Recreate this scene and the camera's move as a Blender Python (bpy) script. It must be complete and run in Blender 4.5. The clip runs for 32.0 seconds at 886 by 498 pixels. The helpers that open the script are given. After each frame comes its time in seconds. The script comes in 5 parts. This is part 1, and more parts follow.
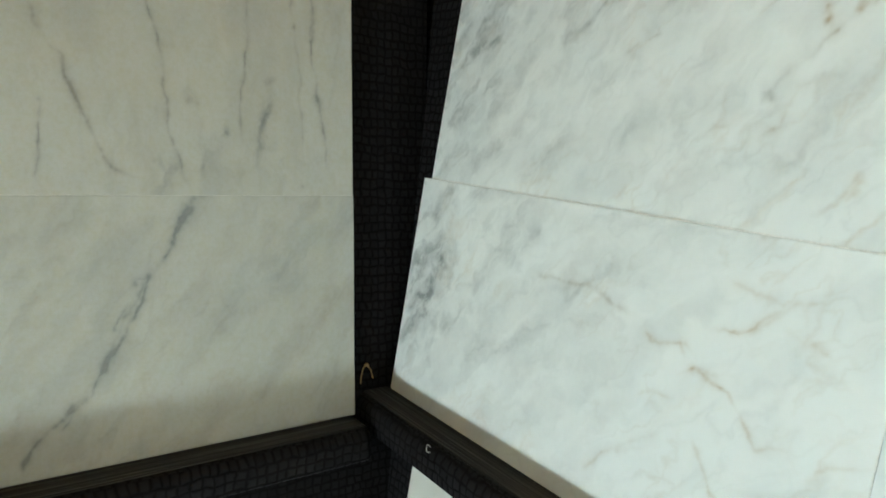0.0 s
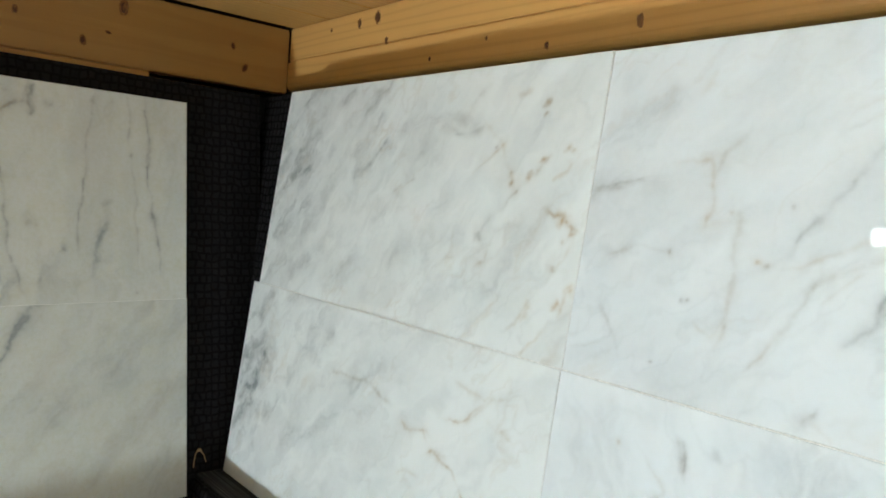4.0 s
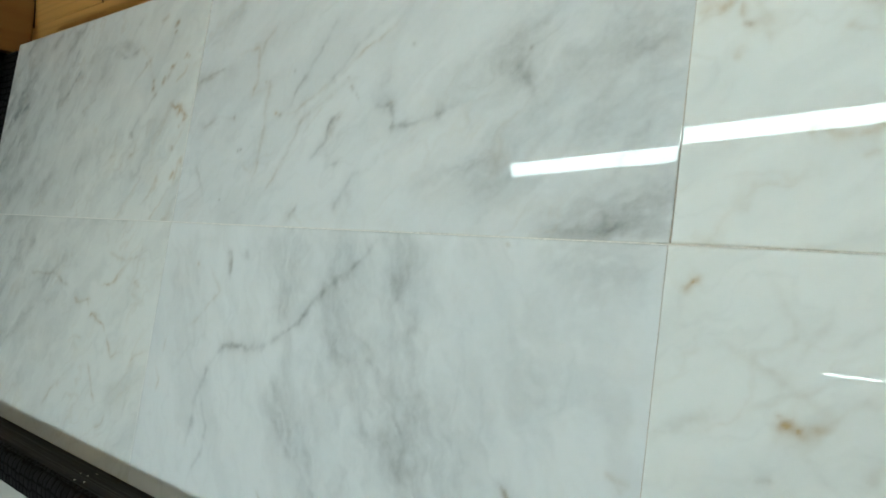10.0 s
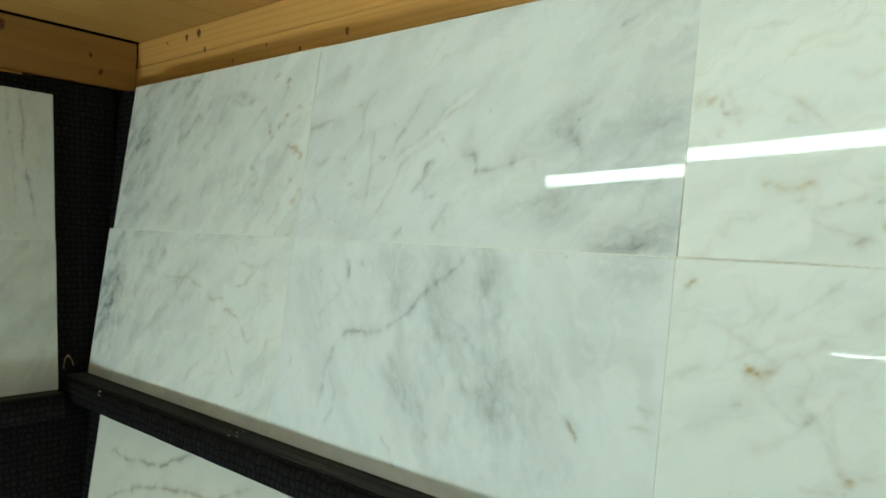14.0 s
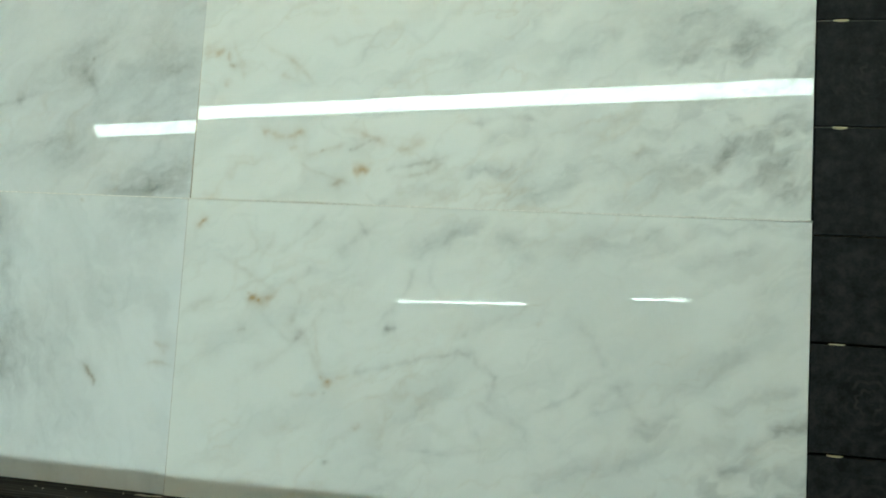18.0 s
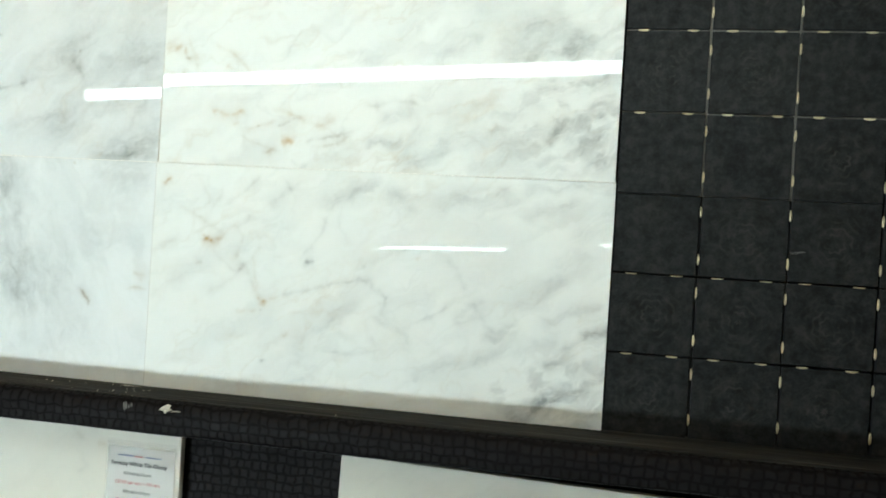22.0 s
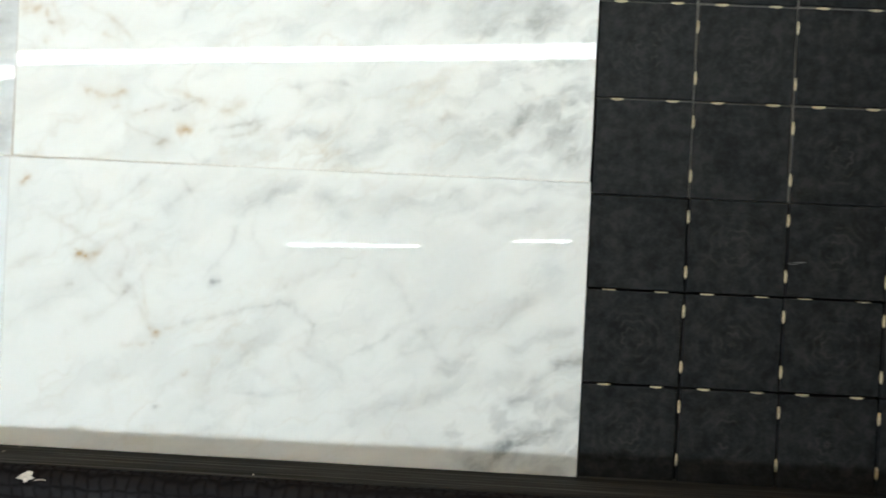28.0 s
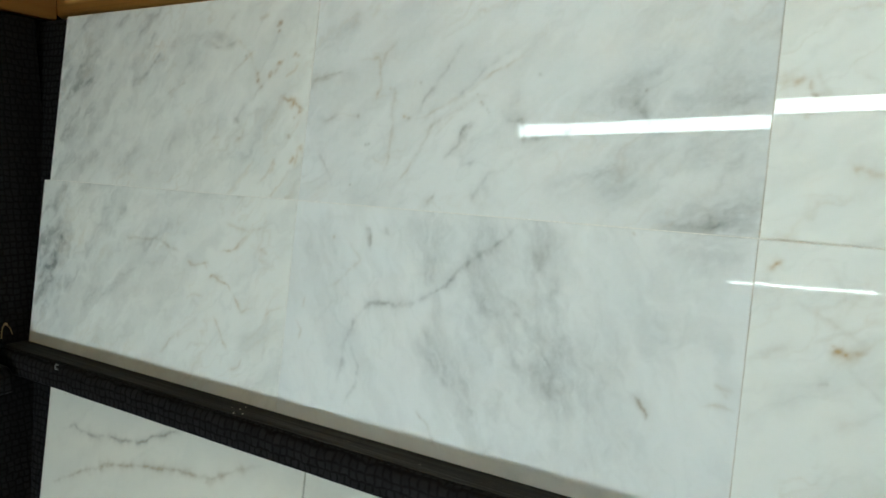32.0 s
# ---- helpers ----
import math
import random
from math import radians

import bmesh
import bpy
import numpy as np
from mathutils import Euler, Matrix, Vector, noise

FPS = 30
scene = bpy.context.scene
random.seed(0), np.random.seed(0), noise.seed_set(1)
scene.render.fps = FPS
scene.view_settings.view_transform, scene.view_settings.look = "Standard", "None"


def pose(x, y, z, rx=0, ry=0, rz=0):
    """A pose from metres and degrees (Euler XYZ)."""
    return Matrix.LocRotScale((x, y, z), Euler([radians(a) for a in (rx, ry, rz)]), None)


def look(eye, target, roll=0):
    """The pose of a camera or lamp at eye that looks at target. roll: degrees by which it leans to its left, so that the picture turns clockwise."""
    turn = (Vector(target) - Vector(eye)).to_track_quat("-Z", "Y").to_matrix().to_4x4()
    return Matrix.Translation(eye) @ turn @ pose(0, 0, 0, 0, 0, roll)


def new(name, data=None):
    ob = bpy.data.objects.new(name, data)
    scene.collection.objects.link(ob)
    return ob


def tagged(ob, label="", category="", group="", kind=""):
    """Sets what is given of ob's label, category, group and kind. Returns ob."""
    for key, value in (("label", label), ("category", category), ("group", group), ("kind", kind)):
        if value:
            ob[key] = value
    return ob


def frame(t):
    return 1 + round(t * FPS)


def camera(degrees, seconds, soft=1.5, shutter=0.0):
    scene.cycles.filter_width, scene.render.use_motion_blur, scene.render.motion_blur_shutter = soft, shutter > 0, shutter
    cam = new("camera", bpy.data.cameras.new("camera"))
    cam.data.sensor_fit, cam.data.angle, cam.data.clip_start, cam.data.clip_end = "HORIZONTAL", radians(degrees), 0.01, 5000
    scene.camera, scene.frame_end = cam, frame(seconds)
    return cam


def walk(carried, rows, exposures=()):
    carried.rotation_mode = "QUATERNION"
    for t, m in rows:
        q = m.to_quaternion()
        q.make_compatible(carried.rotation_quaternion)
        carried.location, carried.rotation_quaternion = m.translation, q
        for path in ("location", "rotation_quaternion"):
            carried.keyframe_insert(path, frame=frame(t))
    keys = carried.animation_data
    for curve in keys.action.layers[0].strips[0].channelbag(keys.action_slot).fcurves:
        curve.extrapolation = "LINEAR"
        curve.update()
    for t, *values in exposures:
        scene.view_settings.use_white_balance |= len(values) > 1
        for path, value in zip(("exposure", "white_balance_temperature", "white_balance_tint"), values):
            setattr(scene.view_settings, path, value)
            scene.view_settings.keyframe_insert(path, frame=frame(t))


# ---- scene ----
cam = camera(63.25, 32.0, soft=1.7, shutter=0.3)
HEIGHT = 1.75  # of the joint between the two rows of marble above the floor
WALL = pose(0, 0, HEIGHT, -6.7, 0, 0)  # main display: x along it, y into it, z up its leaning face
SIDE = pose(-0.609, -0.095, HEIGHT - 0.323, -6.3, 0, 92.2)  # side display, from its tiles' lower inner corner
ROWS = [
    (0, (0.2062, -0.5503, 0.0014), (-1.4032, 0.6217, -0.1887), 9.49),
    (0.5, (0.2009, -0.5513, 0.0378), (-1.4119, 0.6163, -0.1507), 9.51),
    (1, (0.2182, -0.5436, 0.0673), (-1.3963, 0.6221, -0.1192), 9.42),
    (1.5, (0.2558, -0.5427, 0.0892), (-1.3503, 0.6368, -0.0814), 9.36),
    (2, (0.3017, -0.5416, 0.0999), (-1.2893, 0.6621, -0.0402), 9.28),
    (2.5, (0.3376, -0.5379, 0.1090), (-1.2289, 0.7016, 0.0104), 9.28),
    (3, (0.3657, -0.5353, 0.1100), (-1.1776, 0.7356, 0.0538), 9.28),
    (3.5, (0.3915, -0.5373, 0.1005), (-1.1313, 0.7592, 0.0855), 9.31),
    (5.5, (0.4968, -0.5015, 0.0543), (-0.9277, 0.8990, 0.1505), 8.76),
    (6, (0.5347, -0.4977, 0.0475), (-0.8550, 0.9354, 0.1703), 8.62),
    (6.5, (0.5776, -0.4888, 0.0333), (-0.7763, 0.9762, 0.1773), 8.44),
    (7, (0.6211, -0.4731, 0.0150), (-0.7020, 1.0181, 0.1748), 8.20),
    (7.5, (0.6666, -0.4510, -0.0051), (-0.6266, 1.0649, 0.1681), 7.96),
    (8, (0.7000, -0.4416, -0.0177), (-0.5882, 1.0787, 0.1535), 7.74),
    (8.5, (0.7212, -0.4384, -0.0398), (-0.5651, 1.0830, 0.1355), 7.91),
    (9, (0.7487, -0.4385, -0.0515), (-0.5332, 1.0866, 0.1238), 7.85),
    (9.5, (0.7645, -0.4463, -0.0566), (-0.5150, 1.0807, 0.1206), 7.81),
    (10, (0.7825, -0.4376, -0.0623), (-0.4967, 1.0896, 0.1146), 7.83),
    (10.5, (0.7982, -0.4428, -0.0431), (-0.4791, 1.0861, 0.1329), 7.80),
    (11, (0.8013, -0.5049, -0.0433), (-0.4737, 1.0259, 0.1328), 7.82),
    (11.5, (0.8237, -0.5604, -0.0509), (-0.4302, 0.9882, 0.1212), 7.39),
    (12, (0.8632, -0.5981, -0.0563), (-0.3414, 0.9912, 0.0961), 6.74),
    (12.5, (0.8815, -0.6229, -0.0562), (-0.4165, 0.8933, 0.0723), 6.66),
    (13, (0.8817, -0.6461, -0.0576), (-0.4511, 0.8398, 0.0676), 6.68),
    (13.5, (0.8800, -0.6694, -0.0629), (-0.4559, 0.8133, 0.0679), 6.77),
    (15.5, (0.9346, -0.6831, -0.0790), (-0.0421, 1.0537, 0.0930), 5.68),
    (16, (0.9414, -0.6908, -0.0814), (0.1238, 1.1271, 0.0827), 5.06),
    (16.5, (0.9525, -0.6858, -0.0865), (0.3183, 1.2037, 0.0786), 4.51),
    (17, (0.9619, -0.6843, -0.0869), (0.5233, 1.2612, 0.0644), 3.85),
    (17.5, (0.9775, -0.6849, -0.0855), (0.6290, 1.2792, 0.0596), 3.49),
    (18, (0.9871, -0.6827, -0.0892), (0.6473, 1.2831, 0.0534), 3.41),
    (18.5, (1.0009, -0.6962, -0.0935), (0.6671, 1.2749, -0.0356), 3.38),
    (19, (1.0217, -0.7106, -0.0879), (0.6954, 1.2626, -0.0848), 3.45),
    (19.5, (1.0504, -0.7107, -0.0734), (0.7306, 1.2636, -0.0661), 3.47),
    (20, (1.1015, -0.7272, -0.0718), (0.7837, 1.2473, -0.0682), 3.45),
    (20.5, (1.1446, -0.7651, -0.0663), (0.8303, 1.2100, -0.0679), 3.42),
    (21, (1.1533, -0.8079, -0.0751), (0.8373, 1.1670, -0.0697), 3.42),
    (21.5, (1.1526, -0.8451, -0.0774), (0.8378, 1.1299, -0.0841), 3.38),
    (22, (1.1421, -0.8887, -0.0910), (0.8162, 1.0845, -0.0937), 3.53),
    (22.5, (1.1097, -0.9608, -0.1137), (0.7803, 1.0119, -0.1082), 3.60),
    (23, (1.0996, -0.9746, -0.1250), (0.7709, 0.9982, -0.1232), 3.57),
    (23.5, (1.1066, -0.9364, -0.1198), (0.7803, 1.0369, -0.1189), 3.56),
    (24, (1.1159, -0.8765, -0.1189), (0.7855, 1.0961, -0.1112), 3.59),
    (24.5, (1.1276, -0.8412, -0.1030), (0.8010, 1.1320, -0.1031), 3.57),
    (25, (1.1335, -0.8094, -0.0915), (0.8120, 1.1646, -0.0880), 3.56),
    (25.5, (1.1499, -0.7852, -0.0894), (0.8234, 1.1880, -0.0898), 3.62),
    (27.5, (1.0835, -0.7333, -0.0773), (1.0963, 1.2667, -0.0797), 2.72),
    (28, (1.0790, -0.7335, -0.0719), (1.0127, 1.2654, -0.0789), 2.82),
    (28.5, (1.0510, -0.7385, -0.0720), (0.6329, 1.2174, -0.0808), 3.81),
    (29, (1.0183, -0.7552, -0.0661), (0.2564, 1.0939, -0.0774), 4.89),
    (29.5, (0.9819, -0.7625, -0.0725), (0.0074, 0.9840, -0.0758), 5.90),
    (30, (0.9359, -0.7591, -0.0685), (-0.0650, 0.9723, -0.0866), 5.89),
    (30.5, (0.8683, -0.7548, -0.0714), (-0.1237, 0.9818, -0.0777), 6.11),
    (31, (0.7980, -0.7479, -0.0464), (-0.1996, 0.9851, -0.0862), 5.73),
    (31.5, (0.7394, -0.7516, -0.0225), (-0.2661, 0.9767, -0.0670), 5.65),
    (32, (0.6959, -0.7625, -0.0332), (-0.3226, 0.9585, -0.0588), 6.05),
]
EXPOSURES = [
    (0.0, 0.85, 5879, -4),
    (2.0, 0.90, 5769, 5),
    (3.0, 0.89, 5844, 5),
    (6.0, 0.62, 5884, 2),
    (8.0, 0.34, 5697, 1),
    (9.0, 0.22, 5739, 0),
    (12.0, 0.26, 6030, -12),
    (13.0, 0.40, 6127, -14),
    (17.0, 0.09, 5966, -15),
    (19.0, 0.41, 6000, -12),
    (20.0, 0.57, 5995, -10),
    (22.0, 0.88, 5974, -2),
    (23.0, 0.84, 6041, 2),
    (25.0, 0.88, 5984, 8),
    (28.0, 0.90, 6024, 7),
    (29.0, 0.47, 5950, 8),
    (30.0, 0.32, 5989, 7),
    (31.0, 0.30, 6000, 4),
    (32.0, 0.33, 5974, -3),
]
walk(cam, [(t, WALL @ look(eye, target, roll)) for t, eye, target, roll in ROWS], EXPOSURES)

# ---- world and lights ----
world = bpy.data.worlds.new("world")
scene.world = world
world.use_nodes = True
sky = world.node_tree.nodes.new("ShaderNodeTexSky")
sky.sky_type, sky.sun_disc, sky.sun_elevation = "NISHITA", False, radians(35)
world.node_tree.links.new(sky.outputs[0], world.node_tree.nodes["Background"].inputs[0])
world.node_tree.nodes["Background"].inputs[1].default_value = 0.08
TUBE_GLOW, FAR_GLOW, PANEL_GLOW = 14.5, 22.0, 125.0


# ---- materials ----
class Nodes:
    """Short hand for a node material."""

    def __init__(self, name):
        self.mat = bpy.data.materials.new(name)
        self.mat.use_nodes = True
        self.tree = self.mat.node_tree
        self.bsdf = self.tree.nodes["Principled BSDF"]

    def add(self, kind, **values):
        node = self.tree.nodes.new("ShaderNode" + kind)
        for key, value in values.items():
            if key in node.inputs:
                node.inputs[key].default_value = value
        return node

    def link(self, a, b):
        self.tree.links.new(a, b)

    def coords(self, scale=(1, 1, 1), turn=(0, 0, 0), kind="Object"):
        tc, m = self.add("TexCoord"), self.add("Mapping")
        m.inputs["Scale"].default_value, m.inputs["Rotation"].default_value = scale, turn
        self.link(tc.outputs[kind], m.inputs["Vector"])
        return m.outputs["Vector"]

    def noise(self, vector, scale, detail=4.0, rough=0.55, distortion=0.0):
        n = self.add("TexNoise", Scale=scale, Detail=detail, Roughness=rough, Distortion=distortion)
        self.link(vector, n.inputs["Vector"])
        return n.outputs["Fac"]

    def ramp(self, fac, *stops):
        r = self.add("ValToRGB")
        while len(r.color_ramp.elements) < len(stops):
            r.color_ramp.elements.new(0.5)
        for e, (at, c) in zip(r.color_ramp.elements, stops):
            e.position, e.color = at, (*c, 1) if len(c) == 3 else c
        self.link(fac, r.inputs["Fac"])
        return r.outputs["Color"]

    def math(self, what, a, b=None):
        m = self.add("Math")
        m.operation = what
        for n, v in enumerate((a, b)):
            if v is None:
                continue
            if isinstance(v, (int, float)):
                m.inputs[n].default_value = v
            else:
                self.link(v, m.inputs[n])
        return m.outputs[0]

    def mix(self, fac, a, b, blend="MIX"):
        m = self.add("Mix")
        m.data_type, m.blend_type = "RGBA", blend
        for i, v in ((0, fac), (6, a), (7, b)):
            if isinstance(v, (int, float)):
                m.inputs[i].default_value = v
            elif isinstance(v, tuple):
                m.inputs[i].default_value = (*v, 1)
            else:
                self.link(v, m.inputs[i])
        return m.outputs[2]

    def bump(self, height, strength, distance):
        b = self.add("Bump", Strength=strength, Distance=distance)
        self.link(height, b.inputs["Height"])
        self.link(b.outputs["Normal"], self.bsdf.inputs["Normal"])

    def done(self, colour=None, rough=None, metal=None, ior=None):
        for key, v in (("Base Color", colour), ("Roughness", rough), ("Metallic", metal), ("IOR", ior)):
            if v is None:
                continue
            if isinstance(v, (int, float)):
                self.bsdf.inputs[key].default_value = v
            elif isinstance(v, tuple):
                self.bsdf.inputs[key].default_value = (*v, 1)
            else:
                self.link(v, self.bsdf.inputs[key])
        return self.mat


def plain(name, colour, rough, metal=0.0, grain=60.0, amount=0.12):
    n = Nodes(name)
    v = n.coords()
    f = n.noise(v, grain)
    dark = tuple(c * (1 - amount) for c in colour)
    light = tuple(min(1, c * (1 + amount)) for c in colour)
    n.bump(n.noise(v, grain * 4), 0.08, min(0.001, 0.03 / grain))
    return n.done(n.ramp(f, (0.3, dark), (0.7, light)), rough, metal)


def stone(name, white, rough, ior=1.5, fine=0.10, stain=0.0):
    """Marble: the slab's own tint attribute (grey, ochre) with grain and faint clouds on top."""
    n = Nodes(name)
    v = n.coords()
    at = n.add("Attribute")
    at.attribute_name = "tint"
    sep = n.add("SeparateColor")
    n.link(at.outputs["Color"], sep.inputs[0])
    crystals = n.noise(v, 620.0, 2.0, 0.6)
    mottle = n.noise(v, 160.0, 5.0, 0.62)
    sugar = n.noise(v, 190.0, 4.0, 0.65)
    soft = n.noise(v, 26.0, 4.0, 0.55)
    broken = n.math("ADD", n.math("MULTIPLY", mottle, 0.6), 0.70)
    grey = n.math("MULTIPLY", sep.outputs[0], broken)
    ochre = n.math("MULTIPLY", sep.outputs[1], broken)
    base = n.mix(n.math("MULTIPLY", soft, 0.45), white, tuple(c * k for c, k in zip(white, (0.93, 0.945, 0.945))))
    base = n.mix(n.math("MULTIPLY", crystals, fine), base, tuple(c * 0.80 for c in white))
    base = n.mix(n.ramp(sugar, (0.46, (0, 0, 0)), (0.62, (fine * 0.5,) * 3)), base, tuple(c * k for c, k in zip(white, (0.84, 0.83, 0.76))))
    if stain:
        patchy = n.math("MULTIPLY", n.noise(v, 22.0, 5.0, 0.65), n.noise(v, 95.0, 4.0, 0.7))
        base = n.mix(n.ramp(patchy, (0.18, (0, 0, 0)), (0.38, (stain,) * 3)), base, tuple(c * k for c, k in zip(white, (0.84, 0.815, 0.68))))
    base = n.mix(grey, base, (0.25, 0.268, 0.268))
    base = n.mix(ochre, base, (0.52, 0.37, 0.18))
    n.bump(n.noise(v, 5.0, 1.0), 0.006, 0.004)
    return n.done(base, rough, ior=ior)


def croc(name):
    """Black vinyl embossed like crocodile hide: uneven squarish scales."""
    n = Nodes(name)
    v = n.coords((1, 1, 1), kind="UV")
    warp = n.add("TexNoise", Scale=46.0, Detail=2.5)
    n.link(v, warp.inputs["Vector"])
    mixv = n.add("VectorMath")
    mixv.operation = "MULTIPLY_ADD"
    n.link(warp.outputs["Color"], mixv.inputs[0])
    mixv.inputs[1].default_value = (0.012, 0.011, 0.0)
    n.link(v, mixv.inputs[2])
    brick = n.add("TexBrick")
    brick.offset, brick.offset_frequency, brick.squash, brick.squash_frequency = 0.15, 3, 0.85, 3
    for key, value in (("Scale", 1.0), ("Mortar Size", 0.0030), ("Mortar Smooth", 1.0), ("Brick Width", 0.0128), ("Row Height", 0.0120), ("Bias", 0.0)):
        brick.inputs[key].default_value = value
    brick.inputs["Color1"].default_value = (0.55, 0.55, 0.55, 1)
    brick.inputs["Color2"].default_value = (1, 1, 1, 1)
    brick.inputs["Mortar"].default_value = (0, 0, 0, 1)
    n.link(mixv.outputs[0], brick.inputs["Vector"])
    cells = brick.outputs["Color"]
    fold = n.add("TexVoronoi", Scale=62.0, Randomness=0.75)
    fold.feature = "DISTANCE_TO_EDGE"
    n.link(mixv.outputs[0], fold.inputs["Vector"])
    crease = n.ramp(fold.outputs["Distance"], (0.0, (0, 0, 0)), (0.16, (1, 1, 1)))
    cells = n.mix(0.15, cells, crease)
    fine = n.noise(v, 420.0, 4.0)
    worn = n.noise(v, 14.0, 5.0, 0.6)
    tone = n.mix(cells, (0.0082, 0.0074, 0.0078), (0.0138, 0.0122, 0.0130))
    tone = n.mix(n.math("MULTIPLY", worn, 0.5), tone, (0.0085, 0.0082, 0.0082))
    height = n.mix(0.25, cells, fine)
    n.bump(height, 0.50, 0.0012)
    n.link(n.math("MULTIPLY", cells, 0.10), n.bsdf.inputs["Specular IOR Level"])
    return n.done(tone, n.ramp(worn, (0.2, (0.48,) * 3), (0.8, (0.66,) * 3)))


def ledge_top(name):
    """The scuffed, dusty top of a vinyl ledge: streaks along it."""
    n = Nodes(name)
    v = n.coords((3, 420, 420))
    streak = n.noise(v, 1.0, 6.0, 0.65)
    scratch = n.noise(n.coords((9, 520, 520)), 1.0, 3.0, 0.5)
    v2 = n.coords((1, 1, 1))
    dust = n.noise(v2, 35.0, 5.0, 0.6)
    tone = n.ramp(streak, (0.34, (0.011, 0.0106, 0.0100)), (0.52, (0.030, 0.0292, 0.0274)), (0.68, (0.105, 0.102, 0.093)))
    tone = n.mix(n.math("MULTIPLY", dust, 0.35), tone, (0.022, 0.0216, 0.0205))
    tone = n.mix(n.ramp(scratch, (0.66, (0, 0, 0)), (0.76, (0.55,) * 3)), tone, (0.13, 0.125, 0.105))
    n.bump(streak, 0.35, 0.001)
    n.bsdf.inputs["Specular IOR Level"].default_value = 0.06
    return n.done(tone, 0.7)


def pine(name, along=0, tone=1.0):
    """Varnished pine, its grain along the given axis; knots by Voronoi."""
    n = Nodes(name)
    stretch = [14.0, 14.0, 14.0]
    stretch[along] = 0.9
    v = n.coords(tuple(stretch))
    warp = n.noise(v, 1.3, 3.0, 0.5, 0.6)
    wave = n.add("TexWave", Scale=1.6, Distortion=5.5, Detail=3.0)
    wave.inputs["Detail Scale"].default_value = 1.2
    wave.bands_direction = "Z" if along == 0 else "X"
    n.link(v, wave.inputs["Vector"])
    fibre_v = n.coords(tuple(900.0 if k != along else 18.0 for k in range(3)))
    fibre = n.noise(fibre_v, 1.0, 3.0)
    kscale = [17.0, 17.0, 17.0]
    kscale[along] = 8.0
    knot = n.add("TexVoronoi", Scale=1.0, Randomness=1.0)
    n.link(n.coords(tuple(kscale)), knot.inputs["Vector"])
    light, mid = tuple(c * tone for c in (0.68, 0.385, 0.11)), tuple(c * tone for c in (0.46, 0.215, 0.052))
    tone_c = n.ramp(wave.outputs["Fac"], (0.15, light), (0.8, tuple(0.85 * a + 0.15 * b for a, b in zip(light, mid))), (0.97, tuple(0.55 * a + 0.45 * b for a, b in zip(light, mid))))
    tone_c = n.mix(n.math("MULTIPLY", warp, 0.6), tone_c, tuple(c * 0.86 for c in light))
    tone_c = n.mix(n.math("MULTIPLY", fibre, 0.18), tone_c, mid)
    n.bump(fibre, 0.12, 0.0006)
    return n.done(tone_c, 0.42)


def glow(name, colour, strength):
    n = Nodes(name)
    n.bsdf.inputs["Emission Color"].default_value = (*colour, 1)
    n.bsdf.inputs["Emission Strength"].default_value = strength
    return n.done((0.8, 0.8, 0.8), 0.4)


def mosaic_glaze(name, lace):
    """Near-black matt glaze, cloudy, with a faint lace rosette on some chips."""
    n = Nodes(name)
    v = n.coords()
    info = n.add("ObjectInfo")
    shift = n.add("VectorMath")
    shift.operation = "ADD"
    n.link(v, shift.inputs[0])
    n.link(info.outputs["Random"], shift.inputs[1])
    cloud = n.noise(shift.outputs[0], 75.0, 6.0, 0.72)
    grit = n.noise(shift.outputs[0], 420.0, 3.0, 0.6)
    tone = n.ramp(cloud, (0.36, (0.0105, 0.0110, 0.0116)), (0.50, (0.0200, 0.0218, 0.0230)), (0.64, (0.0345, 0.0345, 0.0340)))
    tone = n.mix(n.math("MULTIPLY", grit, 0.4), tone, (0.0140, 0.0140, 0.0150))
    if lace:
        sx = n.add("SeparateXYZ")
        n.link(v, sx.inputs[0])
        x, z = sx.outputs[0], n.math("SUBTRACT", sx.outputs[2], 0.0485)
        r = n.math("SQRT", n.math("ADD", n.math("MULTIPLY", x, x), n.math("MULTIPLY", z, z)))
        a = n.math("ARCTAN2", z, x)
        petals = n.math("COSINE", n.math("MULTIPLY", a, 8.0))
        rr = n.math("ADD", r, n.math("MULTIPLY", petals, 0.0013))
        rings = n.math("SINE", n.math("MULTIPLY", rr, 760.0))
        fade = n.ramp(r, (0.004, (1, 1, 1)), (0.046, (0, 0, 0)))
        worn = n.ramp(n.noise(shift.outputs[0], 70.0, 4.0), (0.42, (0, 0, 0)), (0.62, (1, 1, 1)))
        mask = n.math("MULTIPLY", n.math("MULTIPLY", n.ramp(rings, (0.1, (0, 0, 0)), (0.8, (1, 1, 1))), fade), n.math("MULTIPLY", worn, 0.75))
        tone = n.mix(mask, tone, (0.048, 0.047, 0.043))
    n.bump(grit, 0.15, 0.0006)
    n.bsdf.inputs["Specular IOR Level"].default_value = 0.08
    return n.done(tone, 0.55)


MARBLE = stone("polished_marble", (0.89, 0.908, 0.88), 0.02)
MARBLE_COOL = stone("cool_polished_marble", (0.86, 0.885, 0.885), 0.02)
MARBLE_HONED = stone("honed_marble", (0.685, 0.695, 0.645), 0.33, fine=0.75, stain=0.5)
PORCELAIN = stone("polished_porcelain", (0.76, 0.735, 0.655), 0.06, fine=0.02)
VINYL = croc("black_crocodile_vinyl")
LEDGE_TOP = ledge_top("scuffed_vinyl_top")
# tone carries the light on the fascia and the shade on beam and ceiling
PINE_X_LIT, PINE_Y_SHADED = pine("pine_along_x_lit", 0, 1.14), pine("pine_along_y_shaded", 1, 0.82)
KNOT = plain("pine_knot", (0.10, 0.035, 0.012), 0.5, grain=300.0, amount=0.5)
